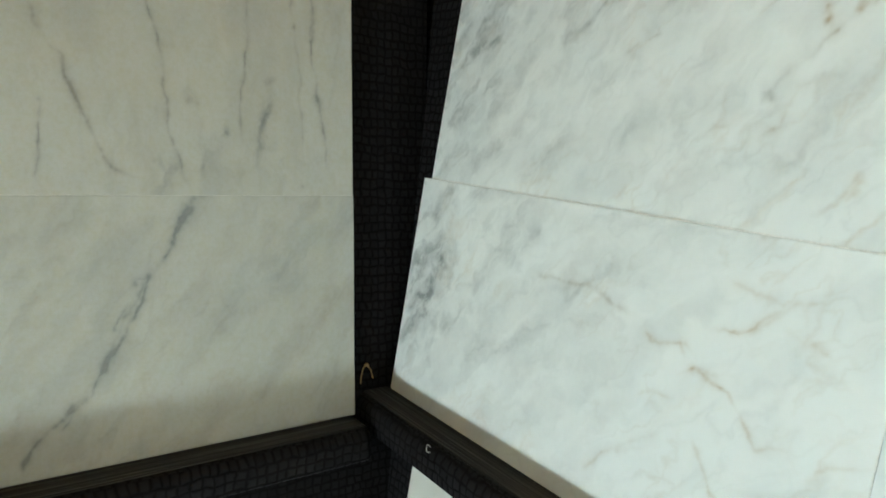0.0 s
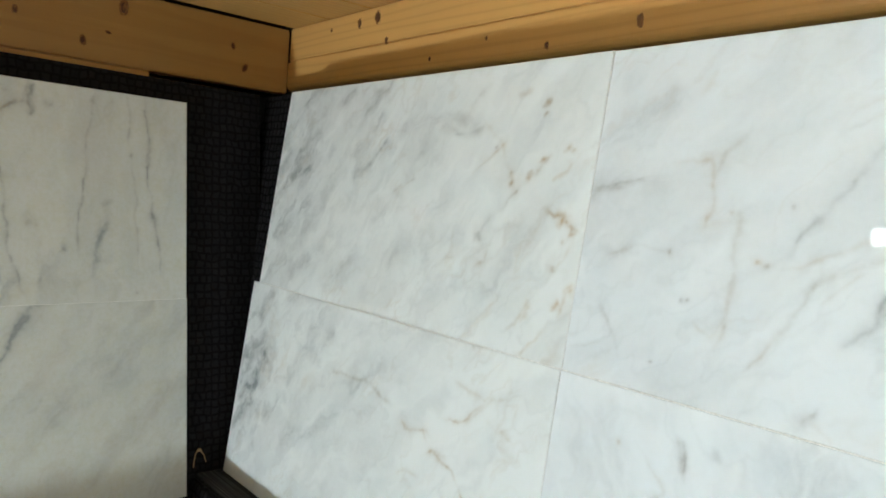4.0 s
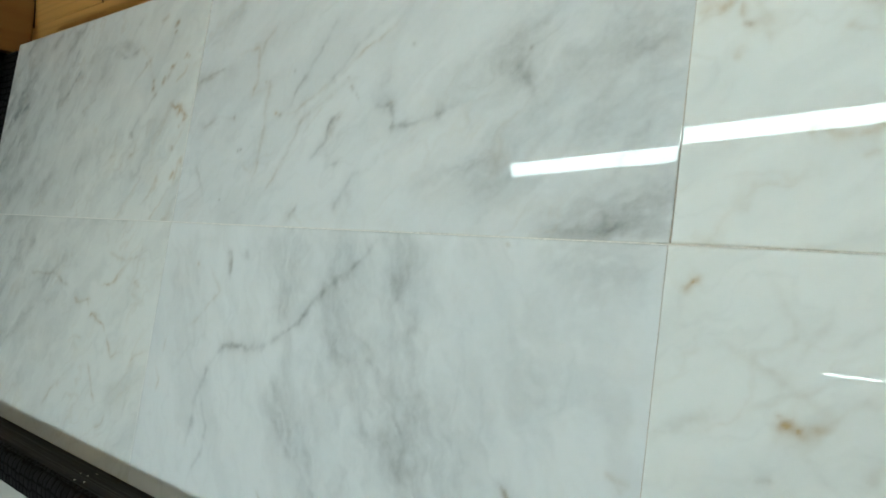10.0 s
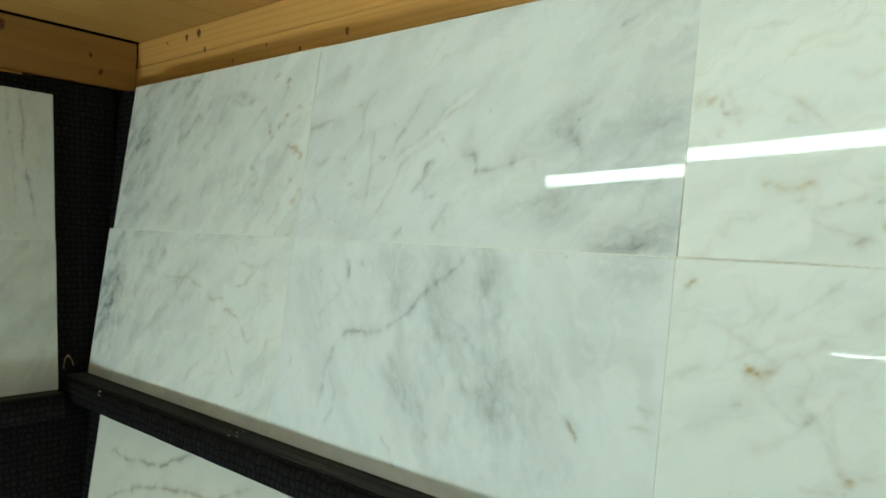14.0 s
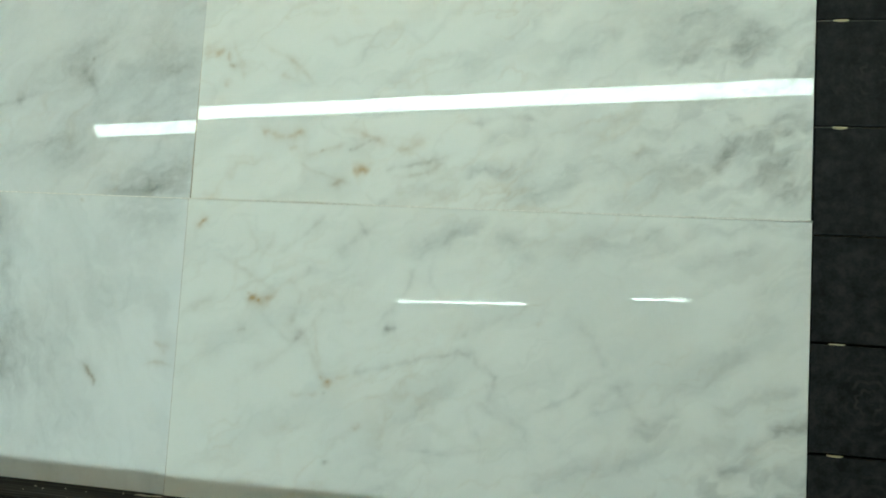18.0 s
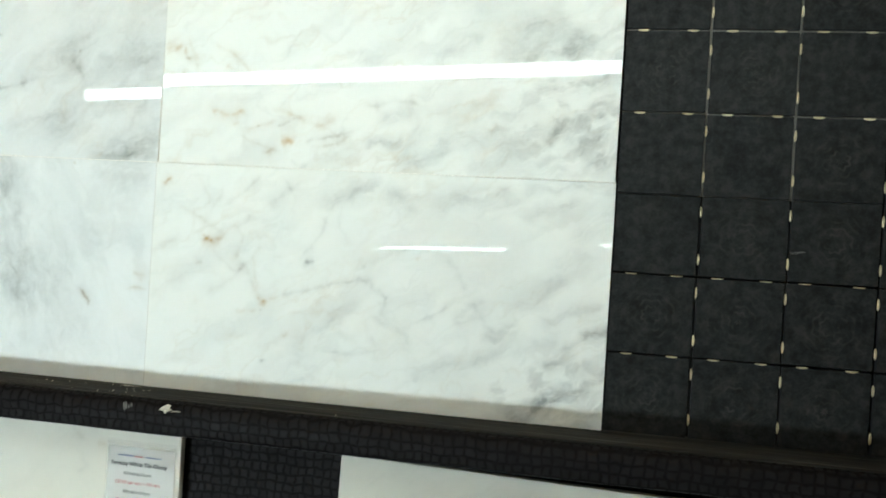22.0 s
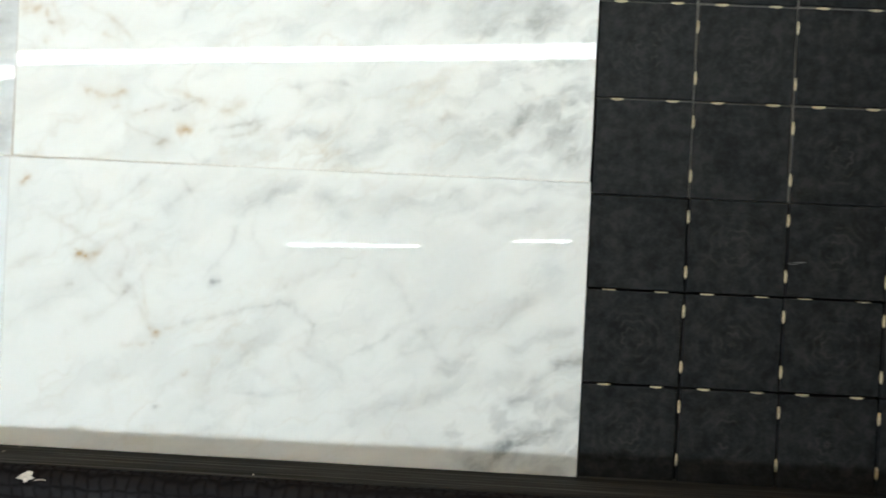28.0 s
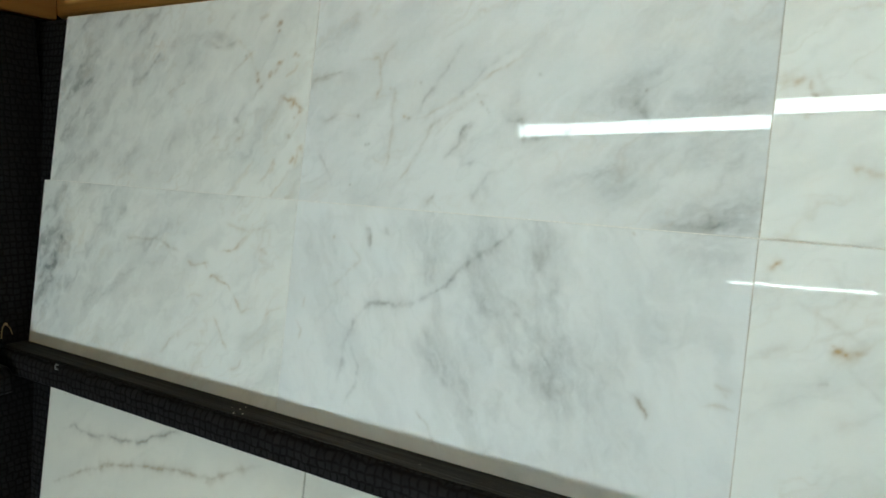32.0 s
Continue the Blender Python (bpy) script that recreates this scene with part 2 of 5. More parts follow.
KNOT_RING = plain("pine_knot_ring", (0.24, 0.10, 0.025), 0.45, grain=200.0, amount=0.35)
GLAZE, GLAZE_LACE = mosaic_glaze("black_glaze", False), mosaic_glaze("black_glaze_lace", True)
GLUE = plain("cream_glue", (0.60, 0.52, 0.33), 0.5, grain=400.0, amount=0.2)
JOINT = plain("black_joint", (0.004, 0.004, 0.004), 0.9, grain=200.0)
MESHBACK = plain("grey_backing_mesh", (0.13, 0.122, 0.105), 0.7, grain=800.0, amount=0.5)
PAPER = plain("white_paper", (0.90, 0.895, 0.87), 0.55, grain=500.0, amount=0.02)
SLEEVE = Nodes("clear_plastic_sleeve")
SLEEVE.bsdf.inputs["Alpha"].default_value = 0.03
SLEEVE = SLEEVE.done((0.8, 0.8, 0.8), 0.12)
INK, INK_RED, INK_BLUE = plain("black_ink", (0.03, 0.03, 0.035), 0.6), plain("red_ink", (0.55, 0.05, 0.06), 0.6), plain("blue_ink", (0.10, 0.16, 0.42), 0.6)
PLASTER = plain("pale_plaster", (0.82, 0.81, 0.78), 0.85, grain=8.0)
BOARD = plain("dark_backing_board", (0.03, 0.025, 0.02), 0.85, grain=20.0)
CONCRETE = plain("grey_floor", (0.68, 0.66, 0.62), 0.5, grain=6.0)
WHITE_METAL = plain("white_enamel", (0.78, 0.78, 0.76), 0.35, grain=30.0, amount=0.04)
GREY_METAL = plain("grey_anodised_metal", (0.13, 0.13, 0.13), 0.6, grain=30.0, amount=0.06)
TUBE = glow("lit_led_tube", (0.95, 1.0, 0.96), TUBE_GLOW)
FAR_TUBE = glow("lit_far_tube", (0.93, 1.0, 0.95), FAR_GLOW)
PANEL = glow("lit_led_panel", (0.93, 0.985, 1.0), PANEL_GLOW)
CHIPPED = plain("bare_white_filler", (0.62, 0.56, 0.46), 0.8, grain=500.0, amount=0.3)
SCUFF = plain("pale_scuff", (0.16, 0.16, 0.15), 0.7, grain=700.0, amount=0.6)
TWINE = plain("tan_cord", (0.30, 0.20, 0.09), 0.7, grain=900.0, amount=0.4)
STEEL = plain("steel_wire", (0.5, 0.5, 0.48), 0.3, 1.0)


# ---- mesh helpers ----
def part(name, bm, material, parent, label=""):
    """Links a bmesh as one mesh object under a thing or a part."""
    me = bpy.data.meshes.new(name)
    bm.to_mesh(me)
    bm.free()
    me.materials.append(material)
    ob = new(name, me)
    if parent is not None:
        ob.parent = parent
    return tagged(ob, label)


def thing(name, label, category, m=None, group="", kind=""):
    ob = new(name)
    ob.empty_display_size = 0.05
    if m is not None:
        ob.matrix_basis = m
    return tagged(ob, label, category, group, kind)


def box(size, centre=(0, 0, 0), bevel=0.0, segments=2):
    bm = bmesh.new()
    bmesh.ops.create_cube(bm, size=1.0, matrix=Matrix.LocRotScale(centre, None, size))
    if bevel:
        bmesh.ops.bevel(bm, geom=list(bm.edges), offset=bevel, segments=segments, affect="EDGES", profile=0.5)
    return bm


def uv_box(bm):
    """UVs in metres, by each face's main direction."""
    layer = bm.loops.layers.uv.new("UVMap")
    for f in bm.faces:
        n = [abs(c) for c in f.normal]
        k = n.index(max(n))
        for loop in f.loops:
            c = loop.vert.co
            loop[layer].uv = ((c.y, c.z), (c.x, c.z), (c.x, c.y))[k]
    return bm


def rod(r, a, b, sides=16, r2=None):
    a, b = Vector(a), Vector(b)
    bm = bmesh.new()
    turn = (b - a).to_track_quat("Z", "Y").to_matrix().to_4x4()
    bmesh.ops.create_cone(bm, cap_ends=True, segments=sides, radius1=r, radius2=r if r2 is None else r2, depth=(b - a).length,
                          matrix=Matrix.Translation((a + b) / 2) @ turn)
    for f in bm.faces:
        f.smooth = len(f.verts) == 4
    return bm


def strip(profile, x0, x1, steps, wobble=0.0, seed=0):
    """A profile of (y, z), drawn along x, with slight unevenness."""
    bm = bmesh.new()
    rings = []
    for k in range(steps + 1):
        x = x0 + (x1 - x0) * k / steps
        ring = []
        for n, (y, z) in enumerate(profile):
            d = noise.noise_vector((x * 9, n * 0.6, seed)) * wobble + noise.noise_vector((x * 45, n * 0.9, seed + 9)) * wobble * 0.5
            ring.append(bm.verts.new((x, y + d.y, z + d.z)))
        rings.append(ring)
    count = len(profile)
    for a, b in zip(rings, rings[1:]):
        for n in range(count):
            f = bm.faces.new((a[n], a[(n + 1) % count], b[(n + 1) % count], b[n]))
            f.smooth = True
    bm.faces.new(rings[0][::-1])
    bm.faces.new(rings[-1])
    bmesh.ops.recalc_face_normals(bm, faces=bm.faces)
    return bm


# ---- marble slabs ----
def lattice(u, v, seed):
    """Smooth value noise, 0 to 1."""
    table = np.random.default_rng(seed).random((64, 64))
    iu, iv = np.floor(u).astype(int), np.floor(v).astype(int)
    fu, fv = u - iu, v - iv
    fu, fv = fu * fu * (3 - 2 * fu), fv * fv * (3 - 2 * fv)
    a, b = table[iu % 64, iv % 64], table[(iu + 1) % 64, iv % 64]
    c, d = table[iu % 64, (iv + 1) % 64], table[(iu + 1) % 64, (iv + 1) % 64]
    return (a * (1 - fu) + b * fu) * (1 - fv) + (c * (1 - fu) + d * fu) * fv


def fbm(u, v, seed, octaves=4, gain=0.55):
    total, amp, norm = 0.0, 1.0, 0.0
    for k in range(octaves):
        total = total + amp * lattice(u * 2**k + 17.3 * k, v * 2**k + 5.1 * k, seed + k)
        norm += amp
        amp *= gain
    return total / norm


class Slab:
    """The tint of one stone tile's face, in mm on the display's face: grey and ochre veins, clouds and specks."""

    def __init__(self, x0, x1, z0, z1, seed, step=1.5, lean=35.0, faint=0.5, net=0.22, shade=0.0):
        self.box, self.seed = (x0, x1, z0, z1), seed
        nu, nv = max(2, round((x1 - x0) / step)) + 1, max(2, round((z1 - z0) / step)) + 1
        self.x, self.z = np.meshgrid(np.linspace(x0, x1, nu), np.linspace(z0, z1, nv), indexing="ij")
        self.grey, self.ochre = np.full((nu, nv), shade), np.zeros((nu, nv))
        self.wx = (fbm(self.x / 21, self.z / 21, seed + 50, 4, 0.5) - 0.5) * 10
        self.wz = (fbm(self.x / 21, self.z / 21, seed + 70, 4, 0.5) - 0.5) * 10
        self.grain = fbm(self.x / 5, self.z / 5, seed + 90, 3)
        # broad smoke, drawn out along the stone's bedding
        s, t = self.turned(lean, 95, 34)
        body = fbm(s, t, seed + 30, 4, 0.45)
        self.grey += faint * 0.24 * np.clip((body - 0.44) / 0.30, 0, 1)
        # soft wisps, wide and then narrow, each in patches of its own
        for long, wide, edge, power, amount, k in ((90, 30, 0.80, 1.6, 0.17, 110), (46, 17, 0.84, 1.8, 0.14, 210), (70, 36, 0.91, 1.5, 0.12, 310)):
            s, t = self.turned(lean, long, wide)
            ridge = 1 - np.abs(2 * fbm(s, t, seed + k, 4, 0.42) - 1)
            ridge = np.clip((ridge - edge) / (1 - edge), 0, 1) ** power
            patch = np.clip((fbm(self.x / 85, self.z / 85, seed + k + 20, 3) - 0.40) / 0.25, 0, 1)
            tone = np.clip((fbm(self.x / 90, self.z / 90, seed + k + 40, 2) - 0.45) / 0.2, 0, 1)
            self.grey += faint * amount * ridge * patch * (1 - 0.6 * tone)
            self.ochre += faint * net * 0.6 * amount / 0.16 * ridge * patch * tone * (0.2 + 0.8 * self.grain)

    def turned(self, lean, long, wide, w=np.s_[:, :]):
        c, s = math.cos(radians(lean)), math.sin(radians(lean))
        x, z = self.x[w] + 2.2 * self.wx[w], self.z[w] + 2.2 * self.wz[w]
        return (x * c + z * s) / long, (-x * s + z * c) / wide

    def window(self, xa, xb, za, zb):
        """The part of the sheet between these bounds."""
        i, j = np.searchsorted(self.x[:, 0], (xa, xb)), np.searchsorted(self.z[0], (za, zb))
        return np.s_[max(0, i[0] - 1) : i[1] + 1, max(0, j[0] - 1) : j[1] + 1]

    def cloud(self, x, z, rx, rz, lean, amount, long=60, wide=14, ochre=0.0, cut=0.42):
        c, s = math.cos(radians(lean)), math.sin(radians(lean))
        reach = 2.3 * max(rx, rz) + 12
        w = self.window(x - reach, x + reach, z - reach, z + reach)
        dx, dz = self.x[w] - x + 3 * self.wx[w], self.z[w] - z + 3 * self.wz[w]
        a, b = (dx * c + dz * s) / rx, (-dx * s + dz * c) / rz
        fall = np.exp(-(a * a + b * b))
        self.seed += 11
        p, q = self.turned(lean, long, wide, w)
        streak = np.clip((fbm(p, q, self.seed, 5, 0.6) - cut + 0.06) / 0.42, 0, 1)
        mottle = fbm(self.x[w] / 11, self.z[w] / 11, self.seed + 5, 4, 0.65)
        body = amount * 0.85 * fall * (0.18 + 0.82 * streak) * (0.45 + 1.1 * mottle)
        self.grey[w] += (1 - ochre) * body
        self.ochre[w] += ochre * body

    def vein(self, pts, width=1.5, grey=0.5, ochre=0.0, halo=0.25, rough=1.0, ends=True):
        """pts: x, z, x, z ... ; width in mm."""
        p = np.array(pts, float).reshape(-1, 2)
        far = 14 + 14 * width
        w = self.window(p[:, 0].min() - far, p[:, 0].max() + far, p[:, 1].min() - far, p[:, 1].max() + far)
        x, z = self.x[w] + rough * self.wx[w], self.z[w] + rough * self.wz[w]
        best, along = np.full(x.shape, 1e9), np.zeros(x.shape)
        lengths = np.r_[0, np.cumsum(np.hypot(*np.diff(p, axis=0).T))]
        for (ax, az), (bx, bz), l0, l1 in zip(p, p[1:], lengths, lengths[1:]):
            d2 = max(1e-9, (bx - ax) ** 2 + (bz - az) ** 2)
            k = np.clip(((x - ax) * (bx - ax) + (z - az) * (bz - az)) / d2, 0, 1)
            d = np.hypot(x - ax - k * (bx - ax), z - az - k * (bz - az))
            near = d < best
            best = np.where(near, d, best)
            along = np.where(near, l0 + k * (l1 - l0), along)
        self.seed += 7
        pulse = np.clip(1.9 * fbm(along / 18, along * 0 + self.seed, self.seed, 3, 0.5) - 0.15, 0.35, 1.4)
        if ends:
            pulse = pulse * np.clip(along / (0.2 * lengths[-1] + 1), 0.1, 1) * np.clip((lengths[-1] - along) / (0.2 * lengths[-1] + 1), 0.1, 1)
        wide = width * (0.7 + 1.5 * fbm(along / 12, along * 0 + 3.1, self.seed + 3, 2))
        line = 0.50 * np.exp(-((best / wide) ** 2)) + 0.26 * np.exp(-((best / (2.6 * wide)) ** 2)) + 0.5 * halo * np.exp(-best / (5.0 * width))
        smoke = fbm(self.x[w] / 9, self.z[w] / 9, self.seed + 4, 4, 0.6)
        line = line * pulse * np.clip(1.8 * smoke + 0.05, 0.3, 1.5)
        self.grey[w] += grey * line
        self.ochre[w] += ochre * line

    def band(self, pts, width, grey, ochre=0.0, fray=1.0):
        """A smoky smear along a line of x, z, x, z ... ; width in mm."""
        p = np.array(pts, float).reshape(-1, 2)
        far = 3 * width + 12
        w = self.window(p[:, 0].min() - far, p[:, 0].max() + far, p[:, 1].min() - far, p[:, 1].max() + far)
        x, z = self.x[w] + 1.5 * self.wx[w], self.z[w] + 1.5 * self.wz[w]
        best, end = np.full(x.shape, 1e9), np.hypot(x - p[-1, 0], z - p[-1, 1])
        for (ax, az), (bx, bz) in zip(p, p[1:]):
            k = np.clip(((x - ax) * (bx - ax) + (z - az) * (bz - az)) / max(1e-9, (bx - ax) ** 2 + (bz - az) ** 2), 0, 1)
            best = np.minimum(best, np.hypot(x - ax - k * (bx - ax), z - az - k * (bz - az)))
        self.seed += 13
        lean = math.degrees(math.atan2(p[-1, 1] - p[0, 1], p[-1, 0] - p[0, 0]))
        s, t = self.turned(lean, 30, 9, w)
        smoke = fbm(s, t, self.seed, 5, 0.62)
        body = np.exp(-((best / width) ** 2)) * np.clip(1 + fray * 3.0 * (smoke - 0.5), 0.05, 2.0)
        self.grey[w] += grey * body
        self.ochre[w] += ochre * body

    def mottle(self, x, z, rx, rz, lean, amount):
        """Small crowded grey flecks round a place."""
        self.seed += 17
        s, t = self.turned(lean, 24, 13)
        flecks = np.clip((fbm(s, t, self.seed, 4, 0.58) - 0.50) / 0.22, 0, 1)
        self.grey += amount * flecks * np.exp(-(((self.x - x) / rx) ** 2) - ((self.z - z) / rz) ** 2)

    def speck(self, x, z, r=2.0, grey=0.3, ochre=0.3):
        r, grey = 0.72 * r, 0.7 * grey
        w = self.window(x - 5 * r - 8, x + 5 * r + 8, z - 5 * r - 8, z + 5 * r + 8)
        d = np.hypot(self.x[w] - x + 0.8 * self.wx[w], self.z[w] - z + 0.8 * self.wz[w])
        blob = (0.62 * np.exp(-((d / r) ** 2)) + 0.22 * np.exp(-((d / (2.4 * r)) ** 2))) * (0.3 + 1.4 * self.grain[w])
        self.grey[w] += grey * blob
        self.ochre[w] += ochre * blob

    def mesh(self, name, thick=10.0, chamfer=0.35):
        """The face as a fine sheet at y 0, its rim chamfered, over a body of the tile's thickness; its origin is mid-foot."""
        x0, x1, z0, z1 = self.box
        nu, nv = self.x.shape
        x = (self.x - (x0 + x1) / 2) / 1000
        z = (self.z - z0) / 1000
        ch = chamfer / 1000
        half, top = (x1 - x0) / 2000, (z1 - z0) / 1000
        fx, fz = np.clip(x, -half + ch, half - ch), np.clip(z, ch, top - ch)
        front = np.stack([fx, np.zeros_like(fx), fz], -1).reshape(-1, 3)
        rim = [(i, 0) for i in range(nu)] + [(nu - 1, j) for j in range(1, nv)] + [(i, nv - 1) for i in range(nu - 2, -1, -1)] + [(0, j) for j in range(nv - 2, 0, -1)]
        edge = np.array([(x[i, j], ch, z[i, j]) for i, j in rim])
        back = edge + (0, thick / 1000 - ch, 0)
        verts = np.concatenate([front, edge, back])
        i, j = np.meshgrid(np.arange(nu - 1), np.arange(nv - 1), indexing="ij")
        a = (i * nv + j).ravel()
        quads = np.stack([a, a + nv, a + nv + 1, a + 1], -1)
        ids = np.array([i * nv + j for i, j in rim])
        n, f = len(rim), nu * nv
        k = np.arange(n)
        nxt = (k + 1) % n
        sides = np.concatenate([np.stack([ids[nxt], ids, f + k, f + nxt], -1), np.stack([f + nxt, f + k, f + n + k, f + n + nxt], -1)])
        quads = np.concatenate([quads, sides])
        me = bpy.data.meshes.new(name)
        me.vertices.add(len(verts))
        me.vertices.foreach_set("co", verts.ravel())
        me.loops.add(4 * len(quads))
        me.loops.foreach_set("vertex_index", quads.ravel().astype(np.int32))
        me.polygons.add(len(quads))
        me.polygons.foreach_set("loop_start", np.arange(len(quads), dtype=np.int32) * 4)
        tint = np.zeros((len(verts), 4), np.float32)
        tint[:, 3] = 1
        tint[:f, 0] = np.clip(self.grey, 0, 0.92).ravel()
        tint[:f, 1] = np.clip(self.ochre, 0, 0.92).ravel()
        tint[f : f + n, :2] = tint[ids, :2]
        me.update(calc_edges=True)
        me.validate()
        layer = me.color_attributes.new("tint", "FLOAT_COLOR", "POINT")
        layer.data.foreach_set("color", tint.ravel())
        return me

    def place(self, base, label, material, tilt=(0, 0, 0), dy=0.0, group="", thick=10.0, name="marble_tile"):
        x0, x1, z0, z1 = self.box
        me = self.mesh(name, thick)
        me.materials.append(material)
        ob = new(name, me)
        ob.matrix_basis = base @ pose((x0 + x1) / 2000, dy, z0 / 1000, *tilt)
        return tagged(ob, label, "tile", group)


# ---- setting ----
def slab_of_setting(name, size, centre, material, label, category):
    ob = part(name, uv_box(box(size, centre)), material, None)
    return tagged(ob, label, category, kind="structure")


CEIL = HEIGHT + 0.431
slab_of_setting("floor", (6.2, 6.2, 0.1), (1.6, -2.45, -0.05), CONCRETE, "plain grey showroom floor", "floor")
slab_of_setting("wall_north", (5.6, 0.1, 2.6), (1.6, 0.215, 1.3), BOARD, "dark backing wall behind the main display", "wall")
slab_of_setting("wall_west", (0.1, 5.9, 2.6), (-0.925, -2.45, 1.3), BOARD, "dark backing wall behind the side display", "wall")
slab_of_setting("wall_south", (5.6, 0.1, 2.6), (1.6, -5.30, 1.3), PLASTER, "plain pale wall across the showroom", "wall")
slab_of_setting("wall_east", (0.1, 5.9, 2.6), (4.35, -2.45, 1.3), PLASTER, "plain pale end wall of the showroom", "wall")


def ceiling():
    """One mesh of pine boards, along y, with narrow open joints."""
    bm = bmesh.new()
    x, width = -0.757, 0.1195
    while x < 4.3:
        bmesh.ops.create_cube(bm, size=1.0, matrix=Matrix.LocRotScale((x + width / 2, -2.6, CEIL + 0.011), None, (width - 0.0022, 5.5, 0.022)))
        x += width
    bmesh.ops.bevel(bm, geom=[e for e in bm.edges if abs((e.verts[0].co - e.verts[1].co).y) > 1], offset=0.0016, segments=1, affect="EDGES")
    me = bpy.data.meshes.new("ceiling")
    bm.to_mesh(me)
    bm.free()
    me.materials.append(PINE_Y_SHADED)
    return tagged(new("ceiling", me), "low ceiling of varnished knotty pine boards", "ceiling", kind="structure")


ceiling()
slab_of_setting("ceiling_back", (5.7, 6.0, 0.04), (1.6, -2.45, CEIL + 0.06), BOARD, "dark boarding above the pine ceiling", "ceiling")


def knot(parent, m, r, stretch=1.4):
    """A knot in a board: a dark disc in a paler ring, hardly proud of the wood."""
    bm = bmesh.new()
    bmesh.ops.create_cone(bm, cap_ends=True, segments=20, radius1=r * 1.2, radius2=r * 1.15, depth=0.0006, matrix=m @ Matrix.Diagonal((1, stretch, 1, 1)))
    for v in bm.verts:
        v.co += noise.noise_vector(v.co * 300) * r * 0.25
    ring = part("knot", bm, KNOT_RING, parent)
    bm = bmesh.new()
    bmesh.ops.create_cone(bm, cap_ends=True, segments=20, radius1=r, radius2=r * 0.9, depth=0.0011, matrix=m @ Matrix.Diagonal((0.8, stretch * 0.85, 1, 1)))
    for v in bm.verts:
        v.co += noise.noise_vector(v.co * 400) * r * 0.2
    part("knot_heart", bm, KNOT, ring)


def board(name, size, centre, material, label, bevel=0.002, round_bottom=0.0):
    bm = bmesh.new()
    bmesh.ops.create_cube(bm, size=1.0, matrix=Matrix.LocRotScale(centre, None, size))
    if round_bottom:
        low = min(v.co.z for v in bm.verts)
        face = min(v.co.y for v in bm.verts)
        rim = [e for e in bm.edges if all(abs(v.co.z - low) < 1e-5 and abs(v.co.y - face) < 1e-5 for v in e.verts)]
        bmesh.ops.bevel(bm, geom=rim, offset=round_bottom, segments=5, affect="EDGES", profile=0.5)
    else:
        bmesh.ops.bevel(bm, geom=list(bm.edges), offset=bevel, segments=2, affect="EDGES")
    ob = part(name, bm, material, None)
    return tagged(ob, label, "board")


FACE_N, FACE_W = 0.116, -0.765  # faces of the pine beams over the main and the side display
upper = board("pine_fascia", (3.6, 0.03, 0.0585), (FACE_W + 1.803, FACE_N + 0.015, HEIGHT + 0.4012), PINE_X_LIT, "varnished knotty pine board under the ceiling, main display")
lower = board("pine_batten", (3.6, 0.046, 0.050), (FACE_W + 1.803, FACE_N + 0.021, HEIGHT + 0.3455), PINE_X_LIT, "narrow pine batten with a rounded lower edge", round_bottom=0.012)
side = board("pine_beam", (0.03, 3.0, 0.112), (FACE_W - 0.015, FACE_N - 1.5, HEIGHT + 0.3725), PINE_Y_SHADED, "varnished knotty pine beam over the side display")
thin = board("pine_strip", (0.03, 1.2, 0.0335), (FACE_W - 0.010, -0.127 - 0.6, HEIGHT + 0.2978), PINE_Y_SHADED, "thin pine strip ending short under the beam", bevel=0.001)

# ---- vinyl-covered panels and ledges ----
main_panel = tagged(part("wall_panel", uv_box(box((2.95, 0.02, 1.95), (0.755, 0.0275, -0.672), 0.003)), VINYL, None), "leaning panel covered in black crocodile-embossed vinyl", "wall panel", kind="structure")
main_panel.matrix_basis = WALL
side_panel = tagged(part("wall_panel", uv_box(box((2.2, 0.02, 1.95), (-0.97, 0.0225, -0.349), 0.003)), VINYL, None), "leaning side panel covered in black crocodile-embossed vinyl", "wall panel", kind="structure")
side_panel.matrix_basis = SIDE


def ledge(name, x0, x1, top, m, label, depth=0.052, tall=0.045, back=0.03):
    """A padded ledge with a rounded nose; its top is a part of its own."""
    ob = thing(name, label, "ledge", m)
    r = 0.017
    nose = [(-depth + r - r * math.sin(a), top - r + r * math.cos(a)) for a in (0, 0.3, 0.6, 0.9, 1.2, 1.57)]
    low = [(-depth + 0.001, top - tall + 0.004), (-depth + 0.005, top - tall)]
    bm = strip([(back, top - 0.0006)] + nose + low + [(back, top - tall)], x0, x1, 260, 0.0005, 3)
    layer = bm.loops.layers.uv.new("UVMap")
    for f in bm.faces:
        for loop in f.loops:
            c = loop.vert.co
            loop[layer].uv = (c.x, c.z - c.y * (0.8 if c.y > -depth + 0.01 else 0.2))
    part("body", bm, VINYL, ob)
    cover = [(back, top + 0.0004)] + [(y - 0.0002, z + 0.0007) for y, z in nose[:2]]
    cover += [(y, z - 0.0009) for y, z in reversed(cover)]
    part("top_cover", strip(cover, x0 + 0.001, x1 - 0.001, 260, 0.0005, 3), LEDGE_TOP, ob, "scuffed dusty grey-black top")
    return ob


LEVEL = pose(0, -0.035, HEIGHT)  # along the foot of the main tiles, level
main_ledge = ledge("display_ledge", -0.69, 2.2, -0.2985, LEVEL, "vinyl-wrapped ledge with a scuffed dusty top under the marble")
SIDE_LEVEL = pose(-0.609, -0.095, HEIGHT - 0.323, 0, 0, 92.2)
side_ledge = ledge("side_ledge", -1.6, -0.004, -0.0012, SIDE_LEVEL, "vinyl-wrapped ledge under the side tiles", depth=0.05)

